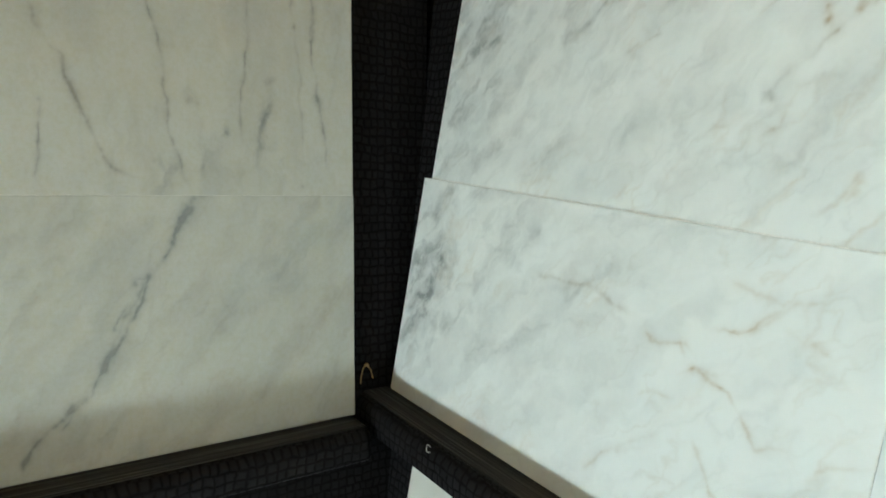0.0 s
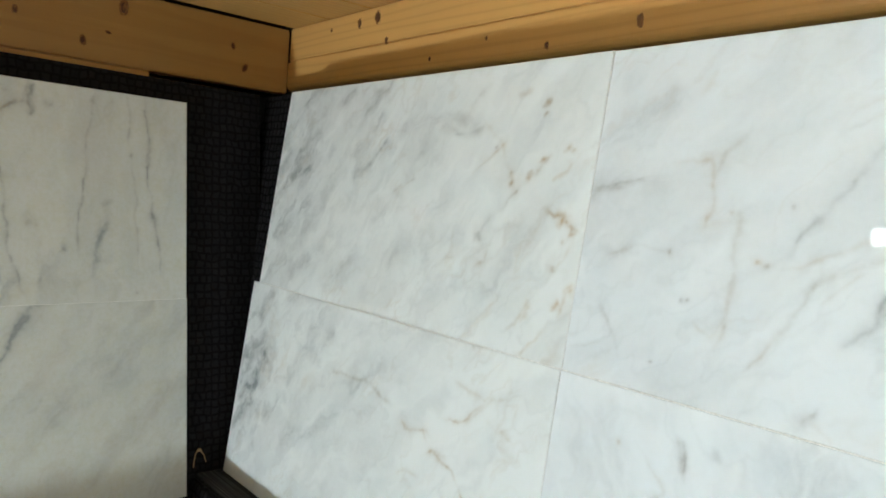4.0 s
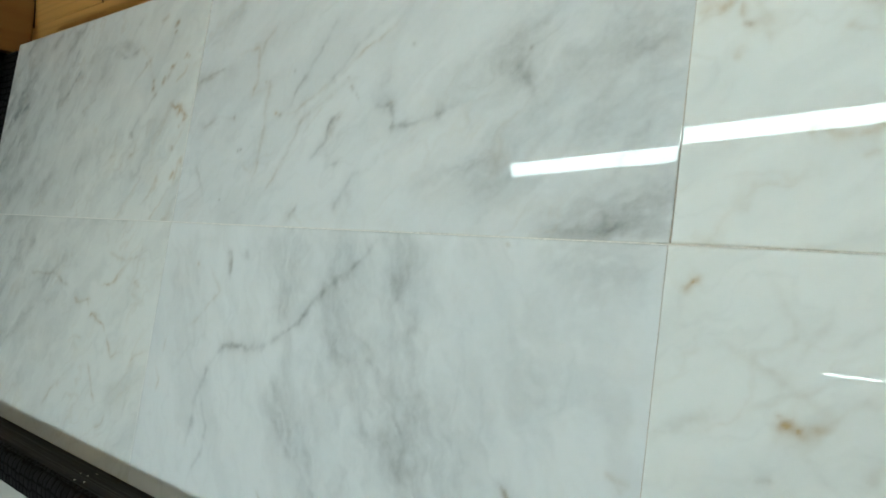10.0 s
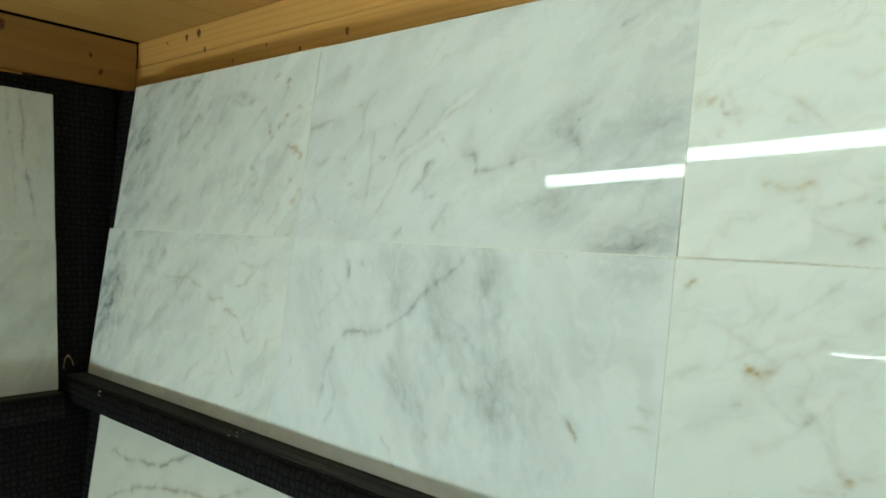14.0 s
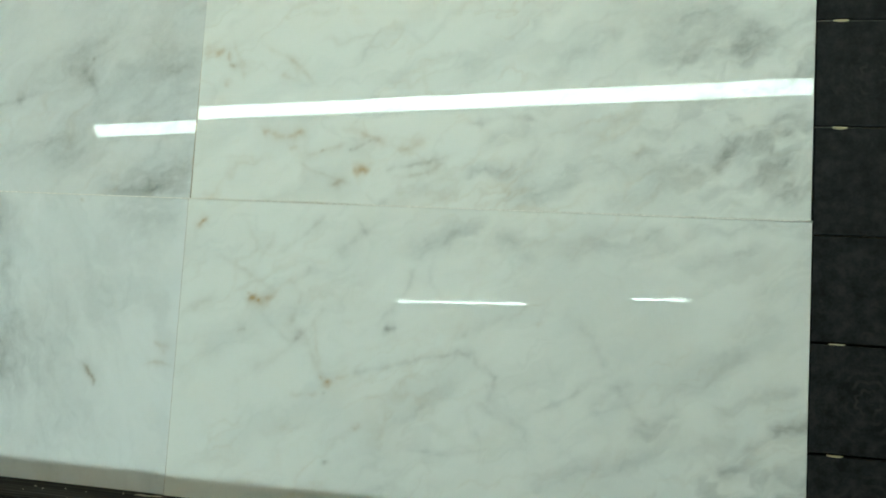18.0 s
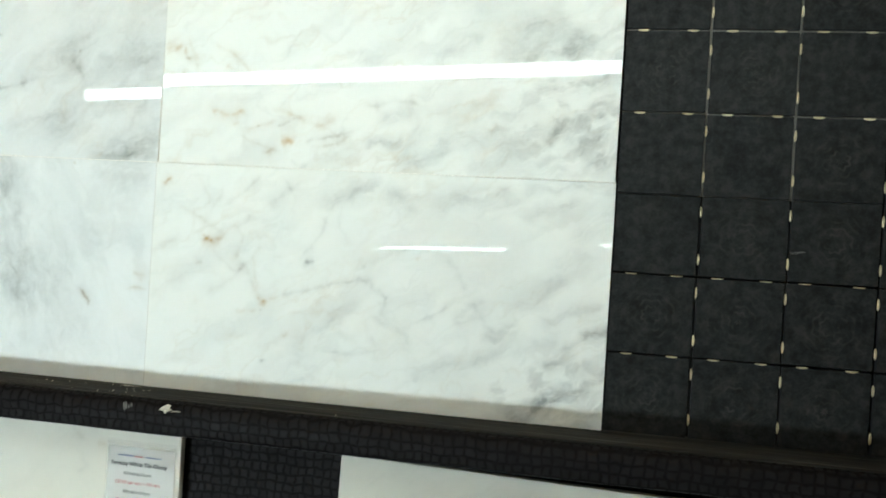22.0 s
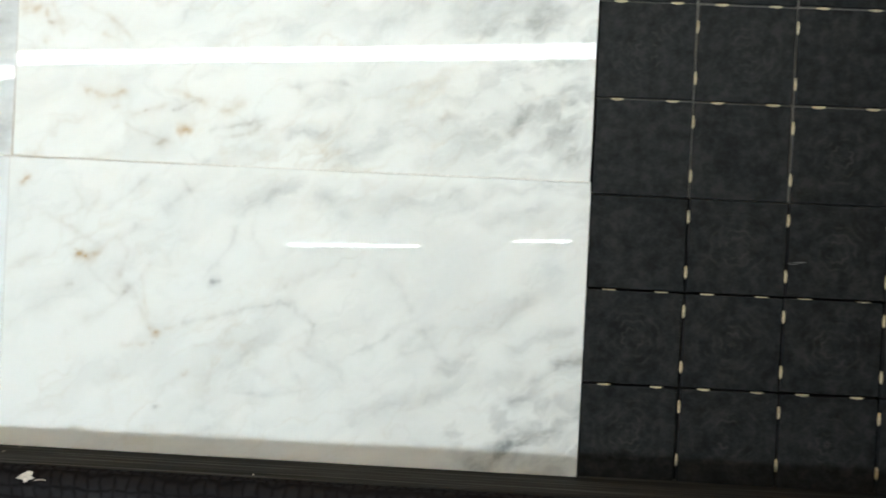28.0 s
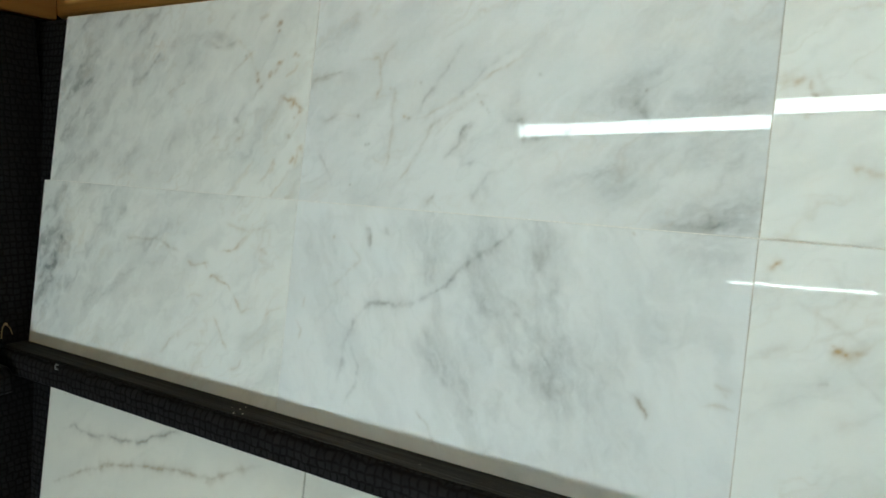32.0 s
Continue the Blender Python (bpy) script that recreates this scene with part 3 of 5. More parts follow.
# ---- marble on the main display ----
a = Slab(-603, -0.15, 0.2, 300, 11, lean=50, faint=0.62, shade=0.03, net=0.75)
a.vein((-24, 210, -30, 201), 1.4, 0.18, 0.40)
a.vein((-55, 205, -61, 194, -72, 176), 1.3, 0.27, 0.30)
a.vein((-52, 149, -38, 141, -27, 142, -18, 133, -2, 128), 1.1, 0.27, 0.51)
a.vein((-25, 140, -28, 133), 1.0, 0.23, 0.51)
a.vein((0, 74, -7, 71), 1.1, 0.05, 0.55)
a.vein((-16, 62, -28, 50), 1.3, 0.10, 0.40)
a.vein((-49, 47, -55, 37), 1.3, 0.10, 0.30)
a.vein((-118, 137, -127, 130, -134, 120, -147, 107), 1.4, 0.28, 0.05)
a.vein((-73, 184, -95, 161, -118, 137), 1.2, 0.18, 0.09)
a.vein((-147, 107, -168, 91, -191, 80), 1.1, 0.13, 0.05)
a.vein((-211, 221, -182, 227, -150, 232), 1.4, 0.27, 0.00)
a.vein((-320, 235, -337, 214, -355, 192, -374, 178), 1.4, 0.32, 0.00)
a.vein((-276, 183, -264, 172, -304, 151), 1.3, 0.23, 0.05)
a.vein((-117, 218, -132, 204, -166, 179), 0.8, 0.11, 0.25)
a.vein((-123, 104, -124, 87, -137, 79), 1.2, 0.18, 0.20)
a.vein((-29, 97, -30, 87), 1.2, 0.17, 0.16)
a.vein((1, 217, -8, 209), 1.2, 0.23, 0.14)
a.cloud(-561, 218, 55, 55, 50, 0.367, 20, 12)
a.cloud(-522, 178, 30, 30, 50, 0.347, 18, 10.8)
a.cloud(-366, 284, 30, 20, 45, 0.309, 30, 18)
a.cloud(-493, 295, 40, 20, 45, 0.232, 30, 18)
a.cloud(-499, 90, 60, 50, 50, 0.270, 40, 24)
a.cloud(-394, 55, 60, 50, 55, 0.232, 40, 24)
a.cloud(-377, 175, 70, 50, 50, 0.193, 50, 30)
a.cloud(-247, 120, 60, 40, 50, 0.174, 50, 30)
a.cloud(-238, 232, 60, 40, 50, 0.154, 40, 24)
a.cloud(-573, 89, 40, 60, 60, 0.309, 22, 13.2)
a.cloud(-545, 21, 30, 30, 50, 0.232, 22, 13.2)
a.cloud(-65, 48, 60, 40, 55, 0.058, 40, 24)
a.cloud(-106, 63, 50, 40, 50, 0.058, 40, 24)
a.band((-551, 280, -520, 296, -500, 303), 9.9, 0.28, 0.00)
a.band((-452, 269, -430, 285), 8.8, 0.25, 0.00)
a.band((-389, 264, -365, 284, -341, 297), 9.9, 0.28, 0.00)
a.band((-542, 205, -518, 213, -498, 235), 8.8, 0.22, 0.00)
a.band((-598, 174, -584, 188, -574, 203), 7.7, 0.28, 0.00)
a.band((-554, 169, -530, 175, -512, 186), 7.7, 0.23, 0.00)
a.band((-399, 201, -375, 220, -352, 250), 9.9, 0.22, 0.00)
a.band((-309, 232, -279, 241, -214, 244, -168, 238), 7.7, 0.14, 0.02)
a.band((-222, 231, -197, 225, -156, 230), 5.5, 0.12, 0.03)
a.band((-390, 173, -364, 184, -330, 214), 8.8, 0.14, 0.00)
a.band((-278, 172, -263, 186, -257, 208), 9.9, 0.09, 0.00)
a.band((-601, 128, -578, 147, -556, 165), 9.9, 0.22, 0.00)
a.band((-329, 119, -308, 138, -285, 150), 8.8, 0.12, 0.00)
a.band((-565, 85, -532, 100, -498, 131), 9.9, 0.20, 0.00)
a.band((-515, 27, -463, 57, -425, 92), 12.1, 0.20, 0.00)
a.band((-417, 20, -384, 39, -365, 72), 11.0, 0.17, 0.02)
a.band((-214, 75, -187, 103, -155, 144), 9.9, 0.09, 0.00)
a.band((-327, 22, -296, 54, -268, 92), 11.0, 0.10, 0.00)
a.band((-132, 17, -112, 57, -86, 108), 9.9, 0.08, 0.00)
a.band((-285, 62, -281, 70, -275, 81), 6.6, 0.15, 0.00)
a.vein((-143, 107, -133, 120, -121, 133), 1.6, 0.28, 0.00)
a.vein((-209, 225, -196, 240, -174, 262, -153, 284), 2.2, 0.18, 0.05)
a.vein((-74, 97, -59, 128, -55, 149), 1.8, 0.10, 0.19)
a.band((-44, 175, -34, 183, -29, 188), 2.5, 0.04, 0.17)
a.band((-65, 192, -62, 199), 1.9, 0.07, 0.17)
a.band((-61, 42, -53, 54), 2.5, 0.01, 0.15)
a.band((-25, 53, -21, 62), 2.5, 0.01, 0.15)
a.band((-12, 72, -5, 77), 2.5, 0.01, 0.14)
a.vein((-38, 140, -31, 145, -22, 142, -30, 135, -36, 131), 1.3, 0.11, 0.43)
a.vein((-21, 139, -13, 132, -15, 125, -4, 126), 1.3, 0.11, 0.40)
a.vein((-56, 149, -48, 143, -42, 139), 1.2, 0.16, 0.28)
a.band((-74, 254, -71, 258), 2.5, 0.17, 0.15)
a.band((-74, 242, -71, 245), 2.2, 0.15, 0.13)
a.band((-109, 267, -95, 272), 3.7, 0.09, 0.14)
a.band((-101, 172, -100, 175), 2.8, 0.16, 0.14)
a.band((-81, 174, -75, 179), 2.5, 0.09, 0.17)
a.band((-37, 204, -30, 210), 2.0, 0.06, 0.17)
a.vein((-162, 245, -125, 209, -102, 177, -93, 157), 1.5, 0.08, 0.21)
a.vein((-17, 43, -10, 67, -3, 84), 1.5, 0.05, 0.26)
a.vein((-60, 33, -48, 57), 1.5, 0.04, 0.24)
a.mottle(-600, 170, 110, 170, 50, 0.30)
a.mottle(-440, 180, 130, 120, 50, 0.12)
a.mottle(-230, 150, 140, 150, 50, 0.05)
a.speck(-71, 256, 3, 0.5, 0.35)
a.speck(-72, 244, 2.2, 0.45, 0.3)
a.speck(-63, 196, 2.6, 0.4, 0.5)
a.speck(-34, 208, 2.4, 0.3, 0.5)
a.speck(-102, 173, 2.6, 0.5, 0.3)
a.speck(-106, 183, 1.8, 0.4, 0.3)
a.speck(-93, 163, 2, 0.4, 0.3)
a.speck(-135, 208, 1.8, 0.6, 0.2)
a.speck(-79, 176, 2, 0.3, 0.4)
a.speck(-21, 137, 2.2, 0.3, 0.6)
a.speck(-23, 118, 2, 0.3, 0.4)
a.speck(-136, 111, 2.2, 0.5, 0.1)
a.place(WALL, "polished white marble tile with grey clouds and brown blotches", MARBLE, dy=0.001, tilt=(-0.4, 0, 0), group="marble tiles")
a = Slab(-619, -0.4, -300, -0.2, 12, lean=45, faint=0.58, shade=0.03, net=0.6)
a.vein((-216, -104, -206, -115, -190, -111, -175, -105, -166, -116), 1.0, 0.16, 0.32)
a.vein((-169, -135, -156, -127, -141, -130, -118, -136, -105, -150, -87, -167, -77, -162, -64, -160, -53, -172), 1.0, 0.16, 0.35)
a.vein((-144, -83, -122, -84, -107, -72, -89, -56), 0.8, 0.10, 0.25)
a.speck(-156, -127, 2.5, 0.2, 0.45)
a.vein((-66, -68, -55, -78, -39, -82), 0.8, 0.06, 0.18)
a.vein((-213, -166, -195, -157, -170, -155), 0.9, 0.08, 0.17)
a.vein((-262, -263, -225, -229, -183, -206), 1.0, 0.11, 0.19)
a.vein((-146, -183, -135, -192, -124, -207), 1.0, 0.08, 0.19)
a.vein((-122, -5, -113, -1, -101, 1), 1.3, 0.24, 0.08)
a.cloud(-561, -112, 45, 45, 60, 0.383, 18, 10.8)
a.cloud(-574, -184, 40, 40, 60, 0.363, 18, 10.8)
a.cloud(-576, -38, 30, 30, 60, 0.306, 16, 9.6)
a.cloud(-444, -179, 60, 40, 45, 0.230, 30, 18)
a.cloud(-433, -26, 50, 35, 45, 0.191, 30, 18)
a.cloud(-286, -76, 70, 35, 30, 0.191, 40, 24)
a.cloud(-249, -18, 70, 25, 20, 0.191, 40, 24)
a.cloud(-334, -180, 40, 25, 40, 0.134, 30, 18)
a.cloud(-421, -262, 30, 25, 40, 0.115, 30, 18)
a.cloud(-32, -210, 34, 26, 40, 0.153, 40, 24)
a.cloud(-71, -99, 30, 20, 40, 0.191, 30, 18)
a.vein((-146, -179, -130, -199, -117, -220, -105, -236), 0.8, 0.08, 0.18)
a.vein((-185, -235, -169, -229, -152, -230), 1.0, 0.12, 0.19)
a.vein((-77, -236, -87, -251, -99, -260), 0.8, 0.10, 0.16)
a.vein((-168, -186, -206, -211, -250, -252), 1.1, 0.10, 0.11)
a.vein((-5, -150, -27, -159, -43, -168), 1.1, 0.08, 0.19)
a.cloud(-373, -2, 40, 20, 30, 0.153, 30, 18)
a.cloud(-187, -15, 50, 25, 30, 0.153, 30, 18)
a.band((-601, -106, -571, -92, -560, -81), 10.3, 0.32, 0.00)
a.band((-600, -176, -579, -159, -565, -143), 11.5, 0.32, 0.00)
a.band((-567, -139, -554, -119, -550, -106), 9.2, 0.25, 0.00)
a.band((-574, -44, -562, -25, -550, -6), 11.5, 0.28, 0.00)
a.band((-606, -222, -591, -197, -562, -177), 10.3, 0.28, 0.00)
a.band((-500, -13, -462, 3, -415, 12), 11.5, 0.28, 0.00)
a.band((-519, -185, -497, -167, -476, -150), 10.3, 0.20, 0.00)
a.band((-417, -75, -391, -55, -382, -38), 9.2, 0.22, 0.00)
a.band((-325, -119, -296, -120, -273, -108), 9.2, 0.12, 0.00)
a.band((-314, -21, -242, 3, -129, 4), 16.1, 0.12, 0.00)
a.band((-318, -95, -283, -74, -264, -50), 10.3, 0.12, 0.00)
a.band((-456, -202, -399, -173, -350, -131), 13.8, 0.14, 0.00)
a.band((-470, -117, -446, -88, -425, -52), 13.8, 0.14, 0.00)
a.band((-222, -63, -172, -34, -105, -11), 13.8, 0.07, 0.00)
a.vein((-375, -80, -336, -84, -281, -81, -251, -93, -219, -96), 1.6, 0.24, 0.15)
a.vein((-153, -85, -122, -82, -100, -71, -81, -49, -43, -36), 1.1, 0.08, 0.20)
a.vein((-90, -69, -70, -74, -42, -76), 1.1, 0.05, 0.16)
a.vein((-138, -41, -115, -50, -85, -53), 1.5, 0.08, 0.19)
a.vein((-214, -112, -196, -113, -170, -103, -160, -110), 1.3, 0.14, 0.26)
a.vein((-162, -132, -153, -125, -125, -127), 1.3, 0.13, 0.25)
a.mottle(-600, -120, 95, 130, 60, 0.38)
a.mottle(-440, -60, 120, 70, 40, 0.16)
a.mottle(-330, -180, 160, 90, 40, 0.07)
a.place(WALL, "polished white marble tile with a wandering ochre vein", MARBLE, group="marble tiles")
a = Slab(0.15, 600.4, 0.2, 300, 13, lean=40, faint=0.55, shade=0.05, net=0.45)
a.vein((0, 167, 31, 175, 58, 180), 1.2, 0.32, 0.06)
a.vein((168, 119, 180, 117, 201, 121, 224, 132, 251, 147, 276, 166, 307, 181, 336, 201, 354, 223), 0.9, 0.12, 0.17)
a.vein((271, 118, 259, 101, 247, 85), 1.0, 0.41, 0.11)
a.vein((188, 65, 175, 46, 163, 31), 0.8, 0.16, 0.17)
a.vein((24, 75, 38, 56, 50, 41, 59, 20), 1.1, 0.23, 0.06)
a.vein((114, 71, 137, 57, 151, 80), 0.8, 0.10, 0.15)
a.vein((214, 94, 227, 107, 240, 121), 0.9, 0.10, 0.14)
a.speck(276, 134, 2.5, 0.5, 0.1)
a.speck(288, 126, 1.6, 0.6, 0.1)
a.speck(113, 85, 1.8, 0.7, 0.1)
a.speck(90, 28, 1.6, 0.6, 0.1)
a.speck(474, 149, 1.6, 0.6, 0.1)
a.speck(171, 119, 2.5, 0.5, 0.2)
a.speck(91, 122, 2, 0.5, 0.1)
a.cloud(563, 15, 75, 26, 20, 0.342, 26, 9)
a.cloud(449, 50, 70, 50, 35, 0.180, 60, 14)
a.cloud(512, 158, 100, 75, 40, 0.180, 70, 16)
a.cloud(471, 136, 55, 40, 40, 0.198, 50, 12)
a.cloud(576, 148, 45, 40, 45, 0.144, 50, 14)
a.cloud(323, 145, 60, 40, 40, 0.144, 60, 14)
a.cloud(462, 207, 70, 40, 40, 0.108, 60, 14)
a.cloud(565, 67, 60, 30, 40, 0.144, 60, 14)
a.vein((92, 250, 99, 260, 109, 277), 1.7, 0.04, 0.31)
a.cloud(38, 259, 22, 45, 60, 0.180, 40, 14)
a.cloud(567, 188, 60, 40, 40, 0.180, 60, 14)
a.cloud(480, 236, 80, 35, 40, 0.144, 60, 14)
a.vein((509, 247, 524, 253, 536, 257), 1.3, 0.35, 0.00)
a.band((528, 10, 557, 25, 595, 36), 16.2, 0.14, 0.00)
a.band((506, 4, 550, 9, 594, 10), 12.5, 0.17, 0.00)
a.band((562, 17, 574, 21, 585, 25), 11.2, 0.11, 0.00)
a.band((380, 37, 415, 49, 448, 55), 18.8, 0.10, 0.00)
a.band((419, 26, 445, 39, 460, 48), 15.0, 0.07, 0.00)
a.band((431, 53, 450, 75, 478, 96), 20.0, 0.07, 0.00)
a.band((417, 136, 450, 143, 478, 167), 17.5, 0.10, 0.00)
a.band((455, 145, 482, 171, 496, 182), 20.0, 0.09, 0.00)
a.band((393, 107, 432, 115, 467, 137), 15.0, 0.08, 0.00)
a.band((545, 82, 565, 89, 589, 95), 18.8, 0.11, 0.00)
a.band((505, 115, 536, 124, 577, 129), 17.5, 0.08, 0.00)
a.band((563, 145, 578, 151, 593, 156), 22.5, 0.13, 0.00)
a.band((492, 39, 523, 47, 561, 58), 20.0, 0.06, 0.00)
a.band((319, 144, 315, 129, 332, 117), 12.5, 0.09, 0.00)
a.band((555, 110, 586, 118, 595, 121), 17.5, 0.09, 0.00)
a.band((6, 207, 35, 231, 64, 246), 15.0, 0.13, 0.00)
a.band((-6, 167, 39, 176, 73, 175), 11.2, 0.10, 0.03)
a.band((265, 190, 307, 205, 334, 211), 15.0, 0.06, 0.00)
a.band((543, 71, 555, 74, 567, 75), 12.5, 0.10, 0.00)
a.band((284, 30, 298, 35, 296, 9), 11.2, 0.08, 0.00)
a.vein((458, 143, 466, 132, 477, 120, 486, 108), 2.3, 0.49, 0.00)
a.vein((307, 116, 332, 117, 341, 103, 336, 95, 359, 96, 384, 100, 408, 107, 432, 115), 1.8, 0.49, 0.00)
a.vein((307, 135, 327, 141, 346, 152), 1.6, 0.23, 0.00)
a.vein((184, 118, 192, 138, 207, 157, 222, 181, 243, 216), 1.5, 0.39, 0.03)
a.vein((231, 66, 247, 88, 265, 117), 1.4, 0.42, 0.00)
a.vein((170, 41, 191, 70, 209, 107, 260, 140, 289, 148), 1.4, 0.26, 0.11)
a.vein((230, 126, 249, 152, 282, 181, 315, 204), 1.4, 0.20, 0.00)
a.vein((141, 42, 148, 72, 146, 99, 146, 118, 147, 133, 144, 164), 1.4, 0.21, 0.20)
a.vein((74, 193, 99, 197, 115, 196, 122, 160, 119, 145, 142, 150), 1.5, 0.14, 0.26)
a.vein((120, 179, 128, 204, 144, 220), 1.4, 0.18, 0.13)
a.vein((206, 1, 216, 14, 225, 21), 1.6, 0.46, 0.11)
a.vein((273, 9, 283, 33, 295, 51, 319, 57), 1.5, 0.35, 0.00)
a.vein((254, 56, 265, 61, 278, 64), 1.4, 0.38, 0.00)
a.vein((-3, 156, 6, 167, 40, 172), 1.6, 0.35, 0.11)
a.vein((24, 109, 55, 121, 91, 121), 1.4, 0.21, 0.10)
a.vein((309, 56, 346, 80, 384, 88), 1.4, 0.12, 0.00)
a.speck(273, 136, 2.4, 0.5, 0.2)
a.speck(284, 129, 1.8, 0.5, 0.1)
a.speck(139, 155, 2, 0.4, 0.4)
a.speck(107, 84, 2.2, 0.6, 0.1)
a.speck(164, 121, 2.4, 0.3, 0.6)
a.speck(332, 118, 2.4, 0.4, 0.2)
a.speck(349, 169, 2, 0.6, 0.1)
a.speck(91, 120, 2.2, 0.5, 0.2)
a.speck(186, 162, 2, 0.5, 0.1)
a.speck(267, 146, 1.8, 0.4, 0.2)
a.place(WALL, "polished white marble tile with grey clouds and fine brown veins", MARBLE_COOL, dy=0.001, tilt=(-0.8, 0, 0), group="marble tiles")
a = Slab(0.4, 600.4, -300, -0.2, 14, lean=-65, faint=0.45, shade=0.0, net=0.1)
a.vein((378, 3, 357, 0, 337, -13, 320, -29, 299, -48, 268, -72, 256, -86, 231, -104, 200, -119, 183, -126, 172, -119, 156, -123, 130, -133, 120, -149, 115, -172, 106, -190, 105, -213, 101, -242, 96, -263), 1.8, 0.50, 0.00)
a.vein((116, -177, 132, -209, 132, -232, 126, -249, 116, -265), 1.2, 0.28, 0.00)
a.vein((495, -177, 504, -186, 511, -193, 511, -200), 1.0, 0.50, 0.25)
a.vein((225, -247, 241, -258, 253, -272, 265, -291), 0.8, 0.25, 0.20)
a.vein((557, -172, 577, -168, 599, -170), 1.0, 0.12, 0.15)
a.vein((574, -145, 582, -152, 591, -162), 1.0, 0.12, 0.15)
a.vein((128, -25, 133, -40, 137, -57), 0.9, 0.40, 0.08)
a.vein((159, -23, 163, -37), 0.9, 0.30, 0.05)
a.vein((84, -35, 102, -51, 121, -69, 89, -103, 59, -123), 0.9, 0.12, 0.15)
a.vein((34, -129, 29, -150), 0.8, 0.10, 0.20)
a.vein((18, -166, 31, -177, 25, -195), 0.8, 0.10, 0.20)
a.speck(73, -46, 2.2, 0.3, 0.3)
a.speck(480, -3, 1.8, 0.25, 0.25)
a.cloud(374, -130, 115, 80, -66, 0.194, 26, 12)
a.cloud(316, -101, 60, 50, -77, 0.122, 30, 12)
a.cloud(431, -182, 70, 45, -66, 0.122, 24, 11)
a.cloud(299, -72, 60, 40, -77, 0.122, 30, 12)
a.cloud(418, -169, 50, 35, -77, 0.182, 34, 14)
a.cloud(263, -185, 24, 45, -75, 0.203, 30, 10)
a.cloud(293, -233, 14, 20, -60, 0.122, 30, 10)
a.cloud(473, -242, 40, 60, -75, 0.170, 40, 12)
a.cloud(221, -30, 45, 60, -80, 0.203, 50, 14)
a.cloud(376, -26, 30, 40, -80, 0.162, 50, 14)
a.cloud(552, -20, 45, 35, 60, 0.182, 50, 14)
a.cloud(24, -59, 30, 45, 70, 0.142, 50, 14)
a.cloud(520, -54, 40, 40, 60, 0.089, 50, 14)
a.cloud(371, -280, 60, 25, 10, 0.122, 50, 14)
a.band((234, -155, 246, -179, 271, -204), 11.2, 0.22, 0.00)
a.band((247, -105, 249, -136, 262, -165), 11.2, 0.14, 0.00)
a.band((225, -15, 240, -41, 231, -75), 17.5, 0.17, 0.00)
a.band((293, -9, 307, -32, 307, -57), 17.5, 0.14, 0.00)
a.band((376, -8, 373, -42, 384, -74), 17.5, 0.17, 0.00)
a.band((386, -87, 405, -112, 417, -145), 13.8, 0.10, 0.00)
a.band((342, -102, 363, -123, 381, -134), 13.8, 0.16, 0.00)
a.band((312, -97, 328, -119, 339, -141), 10.0, 0.13, 0.00)
a.band((291, -69, 307, -107, 301, -148), 11.2, 0.08, 0.00)
a.band((394, -167, 405, -187, 417, -206), 15.0, 0.16, 0.00)
a.band((351, -148, 373, -172, 392, -190), 13.8, 0.13, 0.00)
a.band((420, -144, 440, -162, 449, -180), 17.5, 0.10, 0.00)
a.band((285, -161, 301, -182, 301, -212), 10.0, 0.10, 0.00)
a.band((527, -10, 553, -12, 584, -3), 20.0, 0.14, 0.00)
a.band((556, -31, 571, -26, 586, -21), 15.0, 0.10, 0.00)
a.band((454, -112, 473, -134, 467, -160), 20.0, 0.06, 0.00)
a.band((519, -86, 553, -73, 581, -77), 27.5, 0.06, 0.00)
a.band((515, -122, 544, -105, 573, -107), 25.0, 0.06, 0.00)
a.band((54, -29, 76, -65, 82, -102), 15.0, 0.08, 0.00)
a.band((290, -200, 292, -224, 306, -235), 11.2, 0.14, 0.00)
a.vein((122, -19, 136, -60), 1.3, 0.40, 0.05)
a.vein((154, -18, 160, -36), 1.2, 0.25, 0.05)
a.vein((490, -174, 498, -180, 503, -183), 1.5, 0.30, 0.06)
a.vein((575, -148, 583, -151, 596, -151), 1.4, 0.12, 0.18)
a.mottle(370, -150, 120, 120, -75, 0.13)
a.place(WALL, "polished white marble tile crossed by a long grey vein", MARBLE_COOL, group="marble tiles")
a = Slab(601.0, 1200.5, 0.2, 300, 15, lean=25, faint=0.55, shade=0.0, net=0.7)
a.band((892, 36, 910, 39, 931, 38), 7.7, 0.24, 0.00)
a.band((914, 67, 929, 72, 946, 76), 8.8, 0.19, 0.00)
a.band((944, 24, 949, 42, 954, 54), 9.9, 0.16, 0.00)
a.band((942, 7, 962, 16, 979, 31), 15.4, 0.19, 0.00)
a.band((987, 40, 1022, 47, 1061, 53), 14.3, 0.19, 0.00)
a.band((1073, 49, 1100, 58, 1133, 71), 14.3, 0.19, 0.00)
a.band((1120, 51, 1128, 61), 7.7, 0.30, 0.00)
a.band((1154, 75, 1165, 78, 1176, 77), 8.8, 0.40, 0.00)
a.band((1162, 40, 1172, 47, 1183, 53), 8.8, 0.37, 0.00)
a.band((1167, 92, 1180, 97, 1188, 103), 6.6, 0.33, 0.00)
a.band((1181, 81, 1189, 89, 1196, 92), 7.7, 0.29, 0.00)
a.band((1165, 24, 1176, 30), 6.6, 0.30, 0.00)
a.band((1184, 125, 1197, 131), 9.9, 0.24, 0.00)
a.band((1108, 113, 1119, 118), 9.9, 0.20, 0.00)
a.band((1179, 19, 1194, 37, 1201, 53), 9.9, 0.26, 0.00)
a.band((1145, 54, 1160, 66), 9.9, 0.22, 0.00)
